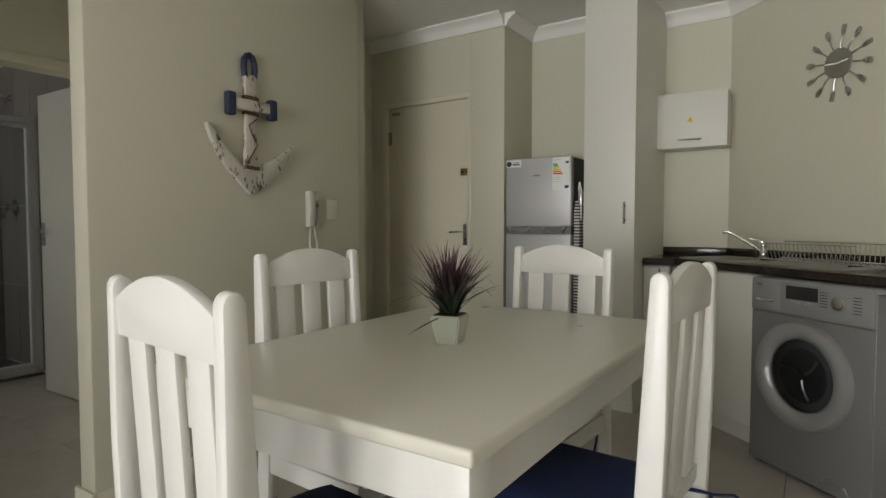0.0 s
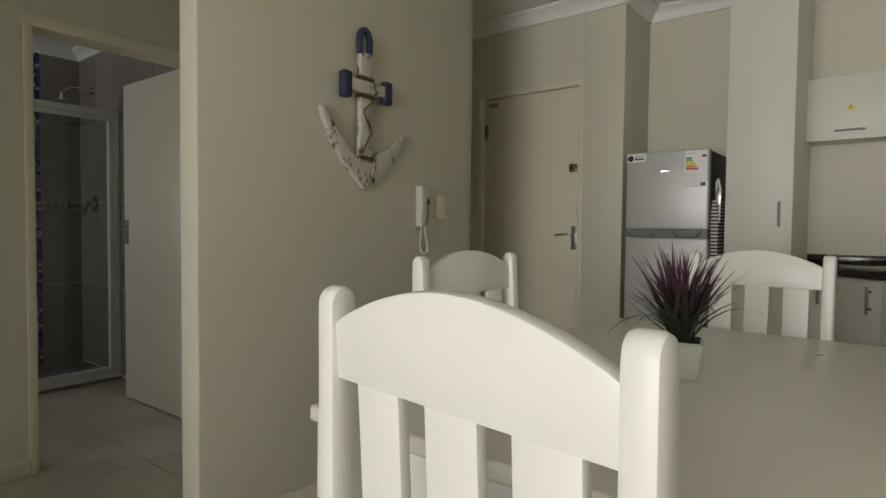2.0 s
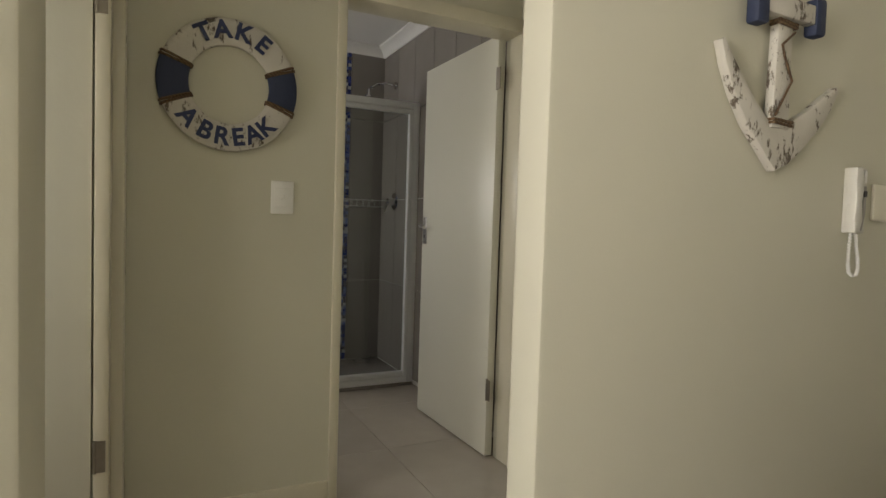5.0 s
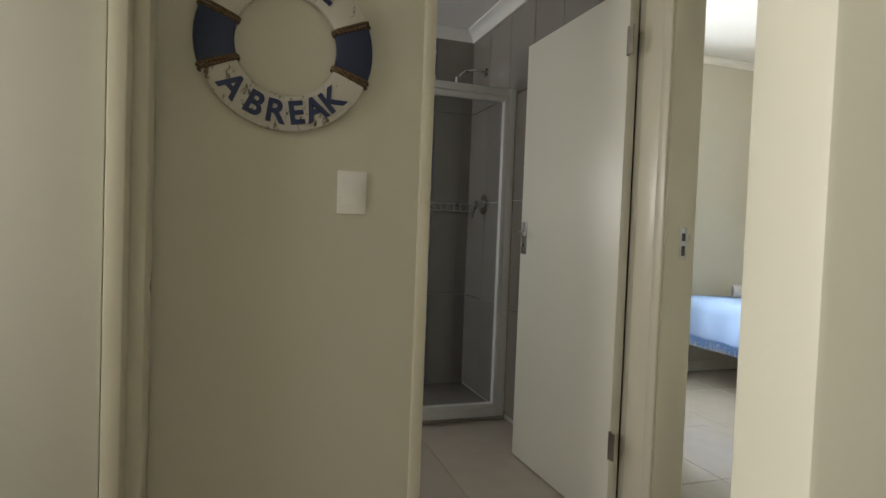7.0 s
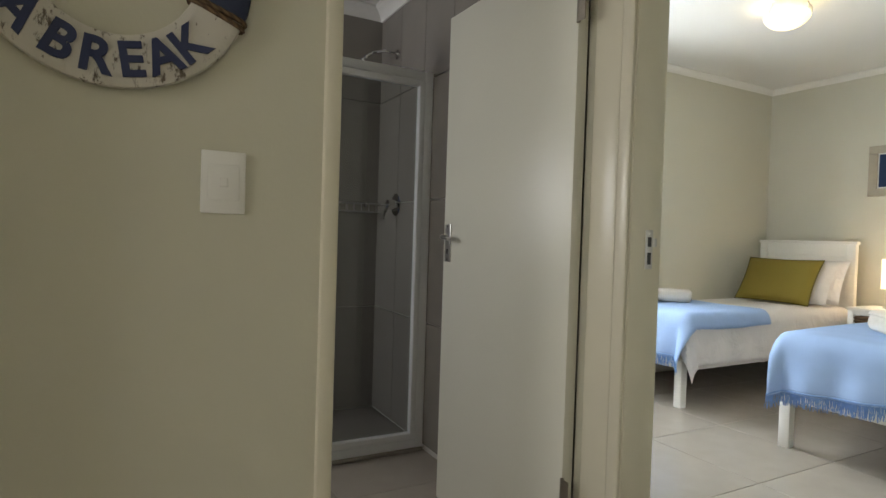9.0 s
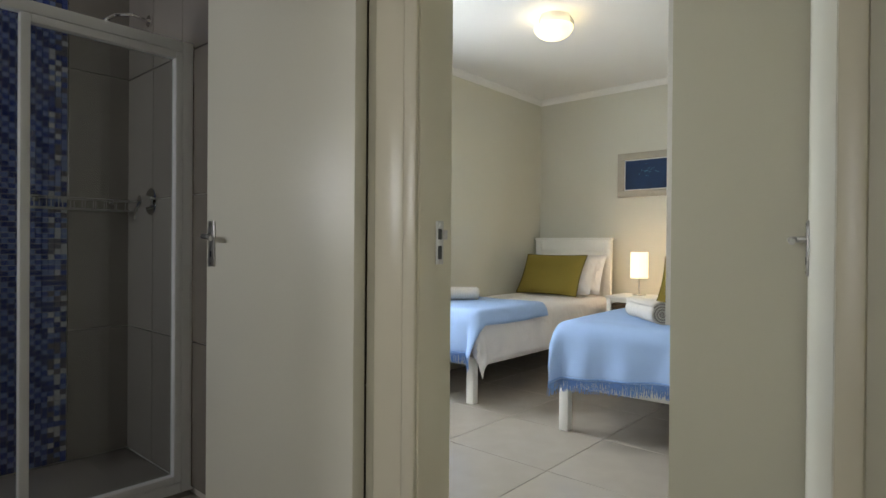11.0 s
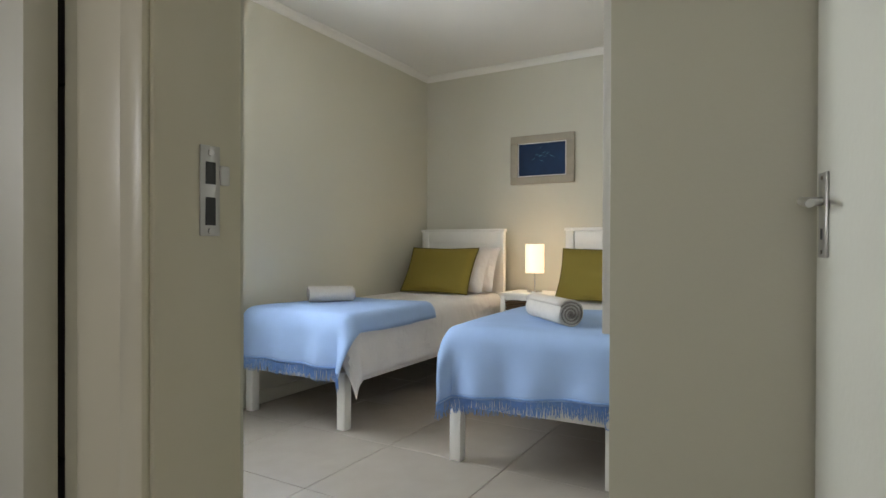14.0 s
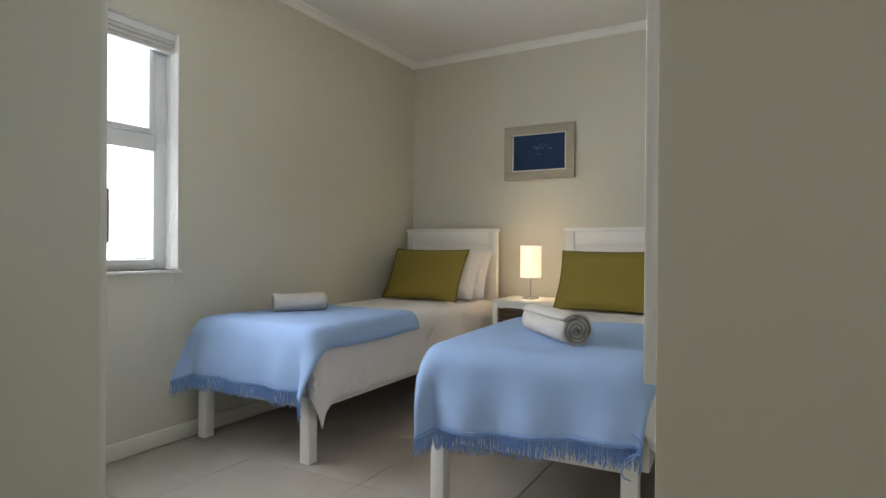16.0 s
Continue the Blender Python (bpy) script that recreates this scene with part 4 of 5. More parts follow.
part("filter_flap", tube([(0.38, -0.001, 0.03), (0.41, -0.002, 0.065), (0.45, -0.002, 0.08), (0.50, -0.002, 0.07), (0.53, -0.001, 0.03)], 0.002, 6), CHROME, wm)

db = thing("distribution_board", "white electrical distribution board cover on the wall", "electrical box", pose(-1.119, 3.97, 1.65))
part("housing", box(0.005, 0.433, 0.02, 0.232, 0.005, 0.352), CUPBOARD, db)
dr = part("door", box(0, 0.438, 0, 0.018, 0, 0.357, bevel=0.002), CUPBOARD, db)
hd = part("handle", tube([(0.15, -0.022, 0.05), (0.29, -0.022, 0.05)], 0.006, 8), STEEL, dr, "brushed steel bar handle")
for x in (0.17, 0.27):
    part("stem", tube([(x, 0, 0.05), (x, -0.022, 0.05)], 0.004, 6), STEEL, hd)
sg = part("warning_triangle", plate([(-0.02, 0.0), (0.02, 0.0), (0.0, 0.035)], 0.0015, 0, pose(0.218, -0.0015, 0.165)), mat("warning_yellow", (0.75, 0.52, 0.02), 0.5, bump=0), dr, "yellow electrical warning sticker")
part("bolt_mark", plate([(-0.002, 0.004), (0.004, 0.013), (0.0, 0.013), (0.003, 0.024), (-0.004, 0.012), (0.0, 0.012)], 0.0008, 0, pose(0.218, -0.0023, 0.165)), DARK, sg)

# wall clock of forks and spoons
ck = thing("cutlery_wall_clock", "steel wall clock ringed by forks and spoons", "clock", K @ pose(0.777, -0.02, 2.0))
part("dial", cyl(0.078, 0.008, pose(0, 0.004, 0, 90, 0, 0), 40, bevel=0.002), STEEL, ck)
part("backing", box(-0.04, 0.04, 0.004, 0.02, -0.04, 0.04), DARK, ck)
for k in range(12):
    turn = Matrix.Rotation(radians(k * 30 + 9), 4, "Y")
    arm = part("stem", tube([turn @ Vector(q) for q in ((0, 0, 0.07), (0, -0.006, 0.11), (0, 0.0, 0.142))], 0.0035, 6), STEEL, ck)
    if k % 2:
        o = [(0.016 * math.sin(a) * (1 - 0.2 * math.cos(a)), 0.167 + 0.03 * -math.cos(a)) for a in [2 * math.pi * q / 16 for q in range(16)]]
        part("spoon_bowl", plate(o, 0.006, 0.002, turn @ pose(0, -0.003, 0)), CHROME, arm)
    else:
        bm = plate([(-0.006, 0.14), (0.006, 0.14), (0.013, 0.158), (-0.013, 0.158)], 0.004, 0, turn @ pose(0, -0.002, 0))
        for x in (-0.0105, -0.0035, 0.0035, 0.0105):
            plate([(x - 0.002, 0.157), (x + 0.002, 0.157), (x + 0.0015, 0.197), (x - 0.0015, 0.197)], 0.004, 0, turn @ pose(0, -0.002, 0), bm)
        part("fork_head", bm, STEEL, arm)
for a, ln in ((84, 0.06), (275, 0.07)):
    turn = Matrix.Rotation(radians(a), 4, "Y")
    part("clock_hand", box(-0.004, 0.004, -0.008, -0.006, -0.01, ln, m=turn), PAPER, ck)

# ---- bedroom ----
def drape(x0, x1, y0, y1, cx0, cx1, cy0, cy1, top, step=0.03, r=0.035, wave=0.012, seed=0.0, flare=0.35, y_lift=0.0):
    """A cloth laid over a box with top x0..x1, y0..y1: what reaches past its rims hangs down. Returns mesh and foot edge."""
    bm = bmesh.new()
    nx, ny = int((cx1 - cx0) / step) + 1, int((cy1 - cy0) / step) + 1
    rows, edge = [], []
    for j in range(ny + 1):
        row = []
        for i in range(nx + 1):
            u, v = cx0 + (cx1 - cx0) * i / nx, cy0 + (cy1 - cy0) * j / ny
            if v < y0:
                v = y0 + (v - y0) * (1 - y_lift * (u - x0) / (x1 - x0))
            qx, qy = min(max(u, x0 + r), x1 - r), min(max(v, y0 + r), y1 - r)
            d = Vector((u - qx, v - qy, 0))
            dist = d.length
            nz = noise.noise(Vector((u * 3.1 + seed, v * 3.1, seed)))
            z = top + 0.008 * nz
            p = Vector((qx, qy, z))
            if dist > 1e-6:
                d.normalize()
                ang = min(dist / r, math.pi / 2)
                p += d * r * math.sin(ang)
                p.z -= r * (1 - math.cos(ang)) + max(0, dist - r * math.pi / 2)
                hang = max(0, dist - r * 1.2)
                along = u if abs(d.y) > abs(d.x) else v
                both = 4 * abs(d.x * d.y)
                p += d * (hang * (0.07 + flare * both * (1 - y_lift)) + wave * min(1, hang * 5) * (math.sin(along * 23 + seed) + 0.6 * noise.noise(Vector((along * 7, hang * 3, seed))) + 0.6))
            row.append(bm.verts.new(p))
        rows.append(row)
    for j in range(ny):
        for i in range(nx):
            bm.faces.new((rows[j][i], rows[j][i + 1], rows[j + 1][i + 1], rows[j + 1][i]))
    edge = [v.co.copy() for v in rows[0]]
    return bm, edge


def thicken(ob, t):
    m = ob.modifiers.new("thickness", "SOLIDIFY")
    m.thickness, m.offset = t, 1
    return ob


def fringe(edge, length, seed, every=0.0023):
    """Hanging yarn ends along an edge."""
    rn = random.Random(seed)
    bm = bmesh.new()
    for a, c in zip(edge, edge[1:]):
        k = max(1, int((c - a).length / every))
        for q in range(k):
            p = a.lerp(c, (q + rn.random()) / k) + Vector((0, rn.uniform(-0.004, 0.004), 0.006))
            ln, w = length * rn.uniform(0.75, 1.12), 0.0026
            sway = Vector((rn.uniform(-0.012, 0.012), rn.uniform(-0.008, 0.008), 0))
            sec = []
            for f in (0, 0.5, 1):
                o = p + sway * f * f - Vector((0, 0, ln * f))
                sec.append([bm.verts.new(o + Vector((w * math.cos(t_), w * math.sin(t_), 0)) * (1 - 0.5 * f)) for t_ in (0, 2.1, 4.2)])
            for s0, s1 in zip(sec, sec[1:]):
                for e in range(3):
                    bm.faces.new((s0[e], s0[(e + 1) % 3], s1[(e + 1) % 3], s1[e]))
    return bm


def bed_frame(name, m, w=0.83, length=2.1, label="white painted wooden single bed with a panelled headboard"):
    b = thing(name, label, "bed", m, "twin beds")
    h = w / 2
    for x in (-h + 0.012, h - 0.086):
        part("leg", box(x, x + 0.058, 0.0, 0.058, 0, 0.32, bevel=0.004), WHITE, b)
    for x in (-h, h - 0.025):
        part("side_rail", box(x, x + 0.025, 0.058, length - 0.06, 0.26, 0.37, bevel=0.003), WHITE, b)
    part("foot_rail", box(-h + 0.07, h - 0.086, 0.015, 0.04, 0.26, 0.37, bevel=0.003), WHITE, b)
    hb = part("headboard", box(-h + 0.07, h - 0.07, length - 0.032, length - 0.014, 0.35, 1.14), WHITE, b)
    for x in (-h, h - 0.07):
        part("post", box(x, x + 0.07, length - 0.045, length, 0, 1.15, bevel=0.004), WHITE, hb)
    part("cap", box(-h - 0.01, h + 0.01, length - 0.05, length + 0.005, 1.15, 1.176, bevel=0.005), WHITE, hb)
    part("panel_rail", box(-h + 0.07, h - 0.07, length - 0.04, length - 0.012, 1.05, 1.15, bevel=0.003), WHITE, hb)
    mt = part("mattress", box(-h + 0.02, h - 0.02, 0.01, length - 0.06, 0.37, 0.615, bevel=0.03, seg=3), SHEET, b)
    return b


B1 = pose(-5.475, 3.795, 0, 0, 0, 0)
B2 = pose(-3.985, 3.75, 0, 0, 0, 2.6)
bed_frame("single_bed", B1, label="white painted wooden single bed by the window")
bed_frame("single_bed", B2, label="white painted wooden single bed by the wall")
for m, sd, left, right, foot in ((B1, 1.0, 0.30, 0.31, 0.21), (B2, 4.0, 0.15, 0.24, 0.15)):
    c = thing("bed_sheet", "rumpled white cotton duvet hanging over the bed's sides", "bedding", m, "sheets on the beds")
    bm, _ = drape(-0.42, 0.42, 0.01, 2.02, -0.42 - left, 0.42 + right, 0.01 - foot, 2.0, 0.622, 0.03, 0.06, 0.010, sd, 0.08 if right > 0.3 else 0.05)
    thicken(part("cover", bm, SHEET, c), 0.004)
for m, sd, cx, cyr, lift in ((B1, 2.0, (-0.63, 0.515), (-0.262, 0.86), 0.0), (B2, 7.0, (-0.485, 0.47), (-0.30, 1.0), 0.24)):
    c = thing("throw_blanket", "light blue woven throw with a fringed edge", "blanket", m, "throws on the beds")
    bm, edge = drape(-0.445, 0.445, -0.028, 2.02, cx[0], cx[1], -0.028 + cyr[0], cyr[1], 0.642, 0.028, 0.075, 0.015, sd, 0.17, lift)
    th = thicken(part("cloth", bm, BLANKET, c), 0.005)
    part("fringe", fringe(edge, 0.072, int(sd)), FRINGE, c, "darker blue yarn fringe")
    part("hem", tube([p_ + Vector((0, -0.005, 0.01)) for p_ in edge[::2]], 0.0045, 6), FRINGE, c)
    if sd > 5:
        p0 = edge[-4]
        part("loose_yarn", tube([p0 + Vector((0.03 * math.sin(q * 0.9), -0.012 - 0.002 * q, 0.03 * math.cos(q * 0.7) + 0.02 - 0.006 * q)) for q in range(15)], 0.0025, 5), FRINGE, c, "tangled loop of loose yarn")


def soft(name, label, cat, m, w, h, t, material, seed, piping=None, group=""):
    c = thing(name, label, cat, m, group)
    part("cover", pillow_mesh(w, h, t, 16, 0.05, seed), material, c)
    if piping:
        pts = []
        n = 16
        for sx, sy, ex, ey in ((-1, -1, 1, -1), (1, -1, 1, 1), (1, 1, -1, 1), (-1, 1, -1, -1)):
            for k in range(n):
                u, v = sx + (ex - sx) * k / n, sy + (ey - sy) * k / n
                pts.append((u * w / 2 * (1 - 0.05 * (1 - v * v)), v * h / 2 * (1 - 0.05 * (1 - u * u)), 0))
        part("piping", tube(pts, 0.005, 6, closed=True), piping, c)
    return c


OLIVE_DARK = weave("olive_piping", (0.11, 0.09, 0.015), 110)
for m, dx in ((B1, 0.0), (B2, 0.0)):
    for k, (y, tilt, ox) in enumerate(((1.90, 66, 0.08), (1.80, 62, 0.04))):
        soft("pillow", "plump white cotton pillow against the headboard", "pillow", m @ pose(ox, y, 0.83 - 0.01 * k, tilt, 0, 0), 0.68, 0.40, 0.15, SHEET, 11 + k, group="white pillows")
    soft("olive_cushion", "olive green cotton cushion leaning on white pillows", "cushion", m @ pose(-0.005 - (0.01 if m is B1 else 0.03), 1.69, 0.822, 62, 0, -2), 0.66, 0.42, 0.12, OLIVE, 21, OLIVE_DARK, "olive cushions")

# towels
def roll(m, r, length, turns, label, material, flat=1.0):
    t_ = thing("rolled_towel", label, "towel", m, "towels on the beds")
    bm = bmesh.new()
    n = 90
    rows = []
    for i in range(n + 1):
        a = turns * 2 * math.pi * i / n
        rr = r * (0.16 + 0.84 * i / n)
        col = []
        for k in range(9):
            x = (k / 8 - 0.5) * length + 0.004 * math.sin(i * 0.7)
            w = 0.003 * noise.noise(Vector((i * 0.2, k * 0.9, r * 40)))
            col.append(bm.verts.new((x, (rr + w) * math.cos(a), (rr + w) * math.sin(a) * flat)))
        rows.append(col)
    for a, c in zip(rows, rows[1:]):
        for k in range(8):
            bm.faces.new((a[k], a[k + 1], c[k + 1], c[k]))
    ob = part("cloth", bm, material, t_)
    thicken(ob, 0.007)
    for end in (-1, 1):
        pts = []
        for i in range(0, n + 1, 2):
            a = turns * 2 * math.pi * i / n
            rr = r * (0.16 + 0.84 * i / n) - 0.004
            pts.append((end * (length / 2 + 0.003), rr * math.cos(a), rr * math.sin(a) * flat))
        part("rolled_edge", tube(pts, 0.0042, 6), TOWEL_DARK, t_, "greyish brown rolled end")
    return t_


roll(pose(-5.63, 4.30, 0.70, 0, 0, 52), 0.054, 0.30, 4.2, "rolled cream bath towel lying on the throw", TOWEL, 0.9)
roll(pose(-4.018, 4.125, 0.708, 0, 0, -46), 0.066, 0.42, 3.4, "rolled cream bath towel with its spiral end showing", TOWEL, 0.95)

# nightstand with a wicker drawer
ns = thing("nightstand", "small white nightstand with a dark wicker drawer", "nightstand", pose(-4.94, 5.52, 0))
part("top", box(-0.005, 0.47, -0.01, 0.40, 0.63, 0.655, bevel=0.005), WHITE, ns)
for x in (0, 0.425):
    for y in (0, 0.35):
        part("leg", box(x, x + 0.04, y, y + 0.04, 0, 0.63, bevel=0.003), WHITE, ns)
part("back", box(0.04, 0.425, 0.375, 0.385, 0.15, 0.63), WHITE, ns)
for x in (0.008, 0.447):
    part("side", box(x, x + 0.012, 0.04, 0.35, 0.15, 0.63), WHITE, ns)
for z in (0.15, 0.42):
    part("shelf", box(0.02, 0.447, 0.01, 0.375, z, z + 0.015), WHITE, ns)
part("front_rail", box(0.04, 0.425, 0.002, 0.02, 0.60, 0.63), WHITE, ns)
for z in (0.44, 0.17):
    bk = part("basket", box(0.045, 0.42, 0.012, 0.35, z, z + 0.15, bevel=0.008), WICKER, ns, "dark woven wicker drawer")
    for k in range(6):
        part("strand", tube([(0.045, 0.008, z + 0.015 + k * 0.024), (0.14, 0.003, z + 0.018 + k * 0.024), (0.23, 0.009, z + 0.014 + k * 0.024), (0.33, 0.003, z + 0.018 + k * 0.024), (0.42, 0.008, z + 0.015 + k * 0.024)], 0.009, 6), WICKER, bk)
    part("grip_hole", box(0.18, 0.28, -0.002, 0.004, z + 0.10, z + 0.128, bevel=0.001), DARK, bk)

lp = thing("table_lamp", "small lit table lamp with a cream fabric cylinder shade", "lamp", pose(-4.727, 5.72, 0.655))
part("base", cyl(0.062, 0.014, None, 32, 0.058, bevel=0.003), CHROME, lp)
part("stem", cyl(0.006, 0.17, pose(0, 0, 0.014), 12), CHROME, lp)
bm = bmesh.new()
rings = [[bm.verts.new((0.075 * math.cos(2 * math.pi * k / 40), 0.075 * math.sin(2 * math.pi * k / 40), z)) for k in range(40)] for z in (0.155, 0.24, 0.31, 0.388)]
for a, c in zip(rings, rings[1:]):
    for k in range(40):
        bm.faces.new((a[k], a[(k + 1) % 40], c[(k + 1) % 40], c[k]))
sh = part("shade", bm, SHADE, lp, "glowing cream fabric shade")
sh.visible_shadow = False
for z in (0.155, 0.388):
    part("shade_ring", tube([(0.0755 * math.cos(2 * math.pi * k / 32), 0.0755 * math.sin(2 * math.pi * k / 32), z) for k in range(32)], 0.002, 6, closed=True), SHEET, sh)
part("bulb", cyl(0.02, 0.05, pose(0, 0, 0.18), 16, 0.028), DOME, lp).visible_shadow = False

pc = thing("framed_picture", "dark blue sea painting in a wide limed wood frame", "picture", pose(-4.771, 6.0, 1.77))
for x0, x1, z0, z1 in ((-0.285, 0.285, 0.145, 0.21), (-0.285, 0.285, -0.21, -0.145), (-0.285, -0.218, -0.145, 0.145), (0.218, 0.285, -0.145, 0.145)):
    part("frame_piece", box(x0, x1, -0.026, 0, z0, z1, bevel=0.004), ARTFRAME, pc)
part("slip", box(-0.218, 0.218, -0.014, -0.002, -0.145, 0.145), PAPER, pc, "white inner slip")
cv = part("canvas", box(-0.208, 0.208, -0.017, -0.010, -0.136, 0.136), ART, pc, "deep blue painting")
rn = random.Random(9)
for k in range(16):
    x, z, ln = rn.gauss(0, 0.06), rn.gauss(0.03, 0.035), rn.uniform(0.015, 0.05)
    a = rn.uniform(-0.5, 0.5)
    part("brushstroke", tube([(x, -0.0172, z), (x + ln * 0.5, -0.0176, z + ln * a * 0.6), (x + ln, -0.0172, z + ln * a)], lambda q: 0.0015 * (1 - abs(2 * q - 1)) + 0.0004, 5), STROKE, cv)

cl = thing("ceiling_light", "lit frosted glass dome ceiling light with steel clips", "ceiling light", pose(-4.67, 4.11, 2.63))
bm = bmesh.new()
rings = []
for q in range(9):
    a = q / 8 * math.pi / 2
    r = 0.13 * math.cos(a) + 0.0004
    rings.append([bm.verts.new((r * math.cos(2 * math.pi * k / 40), r * math.sin(2 * math.pi * k / 40), -0.068 - 0.085 * math.sin(a))) for k in range(40)])
for a, c in zip(rings, rings[1:]):
    for k in range(40):
        bm.faces.new((a[k], a[(k + 1) % 40], c[(k + 1) % 40], c[k]))
part("dome", bm, DOME, cl, "glowing frosted glass dome").visible_shadow = False
part("pan", cyl(0.11, 0.066, pose(0, 0, -0.066), 40), WHITE, cl)
for k in range(3):
    a = 2 * math.pi * k / 3 + 0.3
    part("clip", tube([(0.11 * math.cos(a), 0.11 * math.sin(a), -0.008), (0.135 * math.cos(a), 0.135 * math.sin(a), -0.05), (0.134 * math.cos(a), 0.134 * math.sin(a), -0.08)], 0.004, 6), STEEL, cl)

# window: white aluminium, one mullion and transoms, roller blind drawn up
wd = tagged(thing("window_1", "white aluminium window with bright glass and a raised blind", "window"), kind="structure")
fx0, fx1 = -6.075, -6.03
for y0, y1, z0, z1 in ((2.60, 2.65, 0.90, 2.145), (3.635, 3.71, 0.90, 2.145), (2.65, 3.65, 0.90, 0.955), (2.65, 3.65, 2.09, 2.145), (3.10, 3.15, 0.955, 2.09)):
    part("window_frame", box(fx0, fx1, y0, y1, z0, z1, bevel=0.004), ALU, wd)
for y0, y1 in ((2.65, 3.10), (3.15, 3.65)):
    part("transom", box(fx0, fx1, y0, y1, 1.52, 1.605, bevel=0.004), ALU, wd)
    for a0, a1, c0, c1 in ((y0, y0 + 0.035, 1.605, 2.09), (y1 - 0.05, y1 - 0.015, 1.605, 2.09), (y0 + 0.035, y1 - 0.05, 1.605, 1.635), (y0 + 0.035, y1 - 0.05, 2.055, 2.09)):
        part("sash", box(fx0 + 0.006, fx1 + 0.012, a0, a1, c0, c1, bevel=0.003), ALU, wd)
    for z0, z1 in ((0.955, 1.53), (1.605, 2.09)):
        pn_ = part("pane", box(-6.056, -6.05, y0, y1, z0, z1), GLASS, wd)
        pn_.visible_shadow = False
# white liners over the wall paint; part of their white imitates daylight
for y0, y1, z0, z1 in ((2.602, 2.606, 0.902, 2.143), (3.704, 3.708, 0.902, 2.143), (2.606, 3.704, 2.139, 2.143)):
    part("reveal", box(-6.03, -5.931, y0, y1, z0, z1), CEIL, wd, "white reveal liner, its daylight partly put into the colour")
part("window_sill", box(-6.03, -5.91, 2.59, 3.72, 0.885, 0.90, bevel=0.003), CEIL, wd)
bl = thing("roller_blind", "pale cloth blind drawn up at the window's top", "blind", pose(-6.0, 0, 0))
part("headrail", box(0.0, 0.05, 2.605, 3.705, 2.10, 2.143, bevel=0.004), ALU, bl)
for k in range(3):
    part("fold", box(0.004 + 0.004 * k, 0.044 + 0.003 * k, 2.61, 3.70, 2.035 + k * 0.022, 2.055 + k * 0.022, bevel=0.006), BLINDCLOTH, bl)
part("cord", tube([(0.03, 3.685, 2.03), (0.032, 3.686, 1.5), (0.03, 3.684, 1.12)], 0.0015, 5), PLASTIC, bl)
part("toggle", cyl(0.006, 0.03, pose(0.03, 3.684, 1.09), 10, 0.004), PLASTIC, bl)
part("cord", tube([(0.085, 3.66, 2.03), (0.086, 3.665, 1.4), (0.085, 3.66, 0.86)], 0.0015, 5), PLASTIC, bl)
part("toggle", cyl(0.007, 0.035, pose(0.085, 3.66, 0.83), 10, 0.004), PLASTIC, bl)
built("backdrop_window", box(-60.2, -60, -55, 60, -20, 45), GLOWSKY, "bright overcast sky outside the window", "sky")

# wardrobe against the south wall and a framed mirror by the door
wr = thing("wardrobe", "built-in cream wardrobe beside the bedroom door", "wardrobe")
part("side_panel", box(-4.573, -4.556, 2.003, 2.53, 0, 2.628), DOOR, wr)
part("carcass", box(-5.928, -4.574, 2.003, 2.525, 0.06, 2.627), DOOR, wr)
for k in range(3):
    x = -5.925 + k * 0.457
    dr = part("door", box(x, x + 0.453, 2.531, 2.549, 0.07, 2.62, bevel=0.002), WHITE, wr)
    bar_handle(dr, pose(x + 0.40, 2.549, 1.1), 0.13)
mr = thing("wall_mirror", "white framed mirror hung on the bedroom wall", "mirror", pose(-3.374, 0.10, 0))
part("glass", box(-0.012, -0.002, 2.67, 3.18, 0.87, 2.0), MIRROR, mr)
for y0, y1, z0, z1 in ((2.61, 2.67, 0.82, 2.05), (3.18, 3.23, 0.82, 2.05), (2.67, 3.18, 0.82, 0.87), (2.67, 3.18, 2.0, 2.05)):
    part("frame_piece", box(-0.022, 0, y0, y1, z0, z1, bevel=0.003), WHITE, mr)

# ---- bathroom ----
se = thing("shower_enclosure", "white framed glass shower enclosure on a low kerb", "shower")
SX = -5.14
part("tray", box(-5.85, SX - 0.055, 0.77, 1.872, 0.002, 0.03, bevel=0.004), TILE, se, "taupe tiled shower floor")
part("kerb", box(SX - 0.05, SX + 0.03, 0.75, 1.872, 0, 0.02, bevel=0.006), TILE, se)
for y0, y1, z0, z1 in ((1.83, 1.883, 0.02, 1.945), (0.76, 0.80, 0.02, 1.945), (0.80, 1.83, 0.02, 0.065), (0.80, 1.83, 1.90, 1.945)):
    part("frame_rail", box(SX - 0.022, SX + 0.022, y0, y1, z0, z1, bevel=0.004), ALU, se)
for y0, y1, z0, z1 in ((1.798, 1.828, 0.068, 1.896), (1.26, 1.29, 0.068, 1.896), (1.29, 1.798, 0.068, 0.1), (1.29, 1.798, 1.866, 1.896)):
    part("door_rail", box(SX - 0.012, SX + 0.028, y0, y1, z0, z1, bevel=0.003), ALU, se)
for y0, y1 in ((0.80, 1.26), (1.29, 1.80)):
    g = part("glass_panel", box(SX - 0.003, SX + 0.003, y0, y1, 0.067, 1.89), SHOWER_GLASS, se)
    g.visible_shadow = False
part("glass_panel", box(-5.85, SX - 0.03, 0.76, 0.766, 0.05, 1.93), SHOWER_GLASS, se).visible_shadow = False
sh = thing("wall_shower", "chrome shower rose on a wall arm", "shower", pose(-5.57, 1.872, 2.155))
part("flange", cyl(0.028, 0.01, pose(0, 0, 0, 90, 0, 0), 20), CHROME, sh)
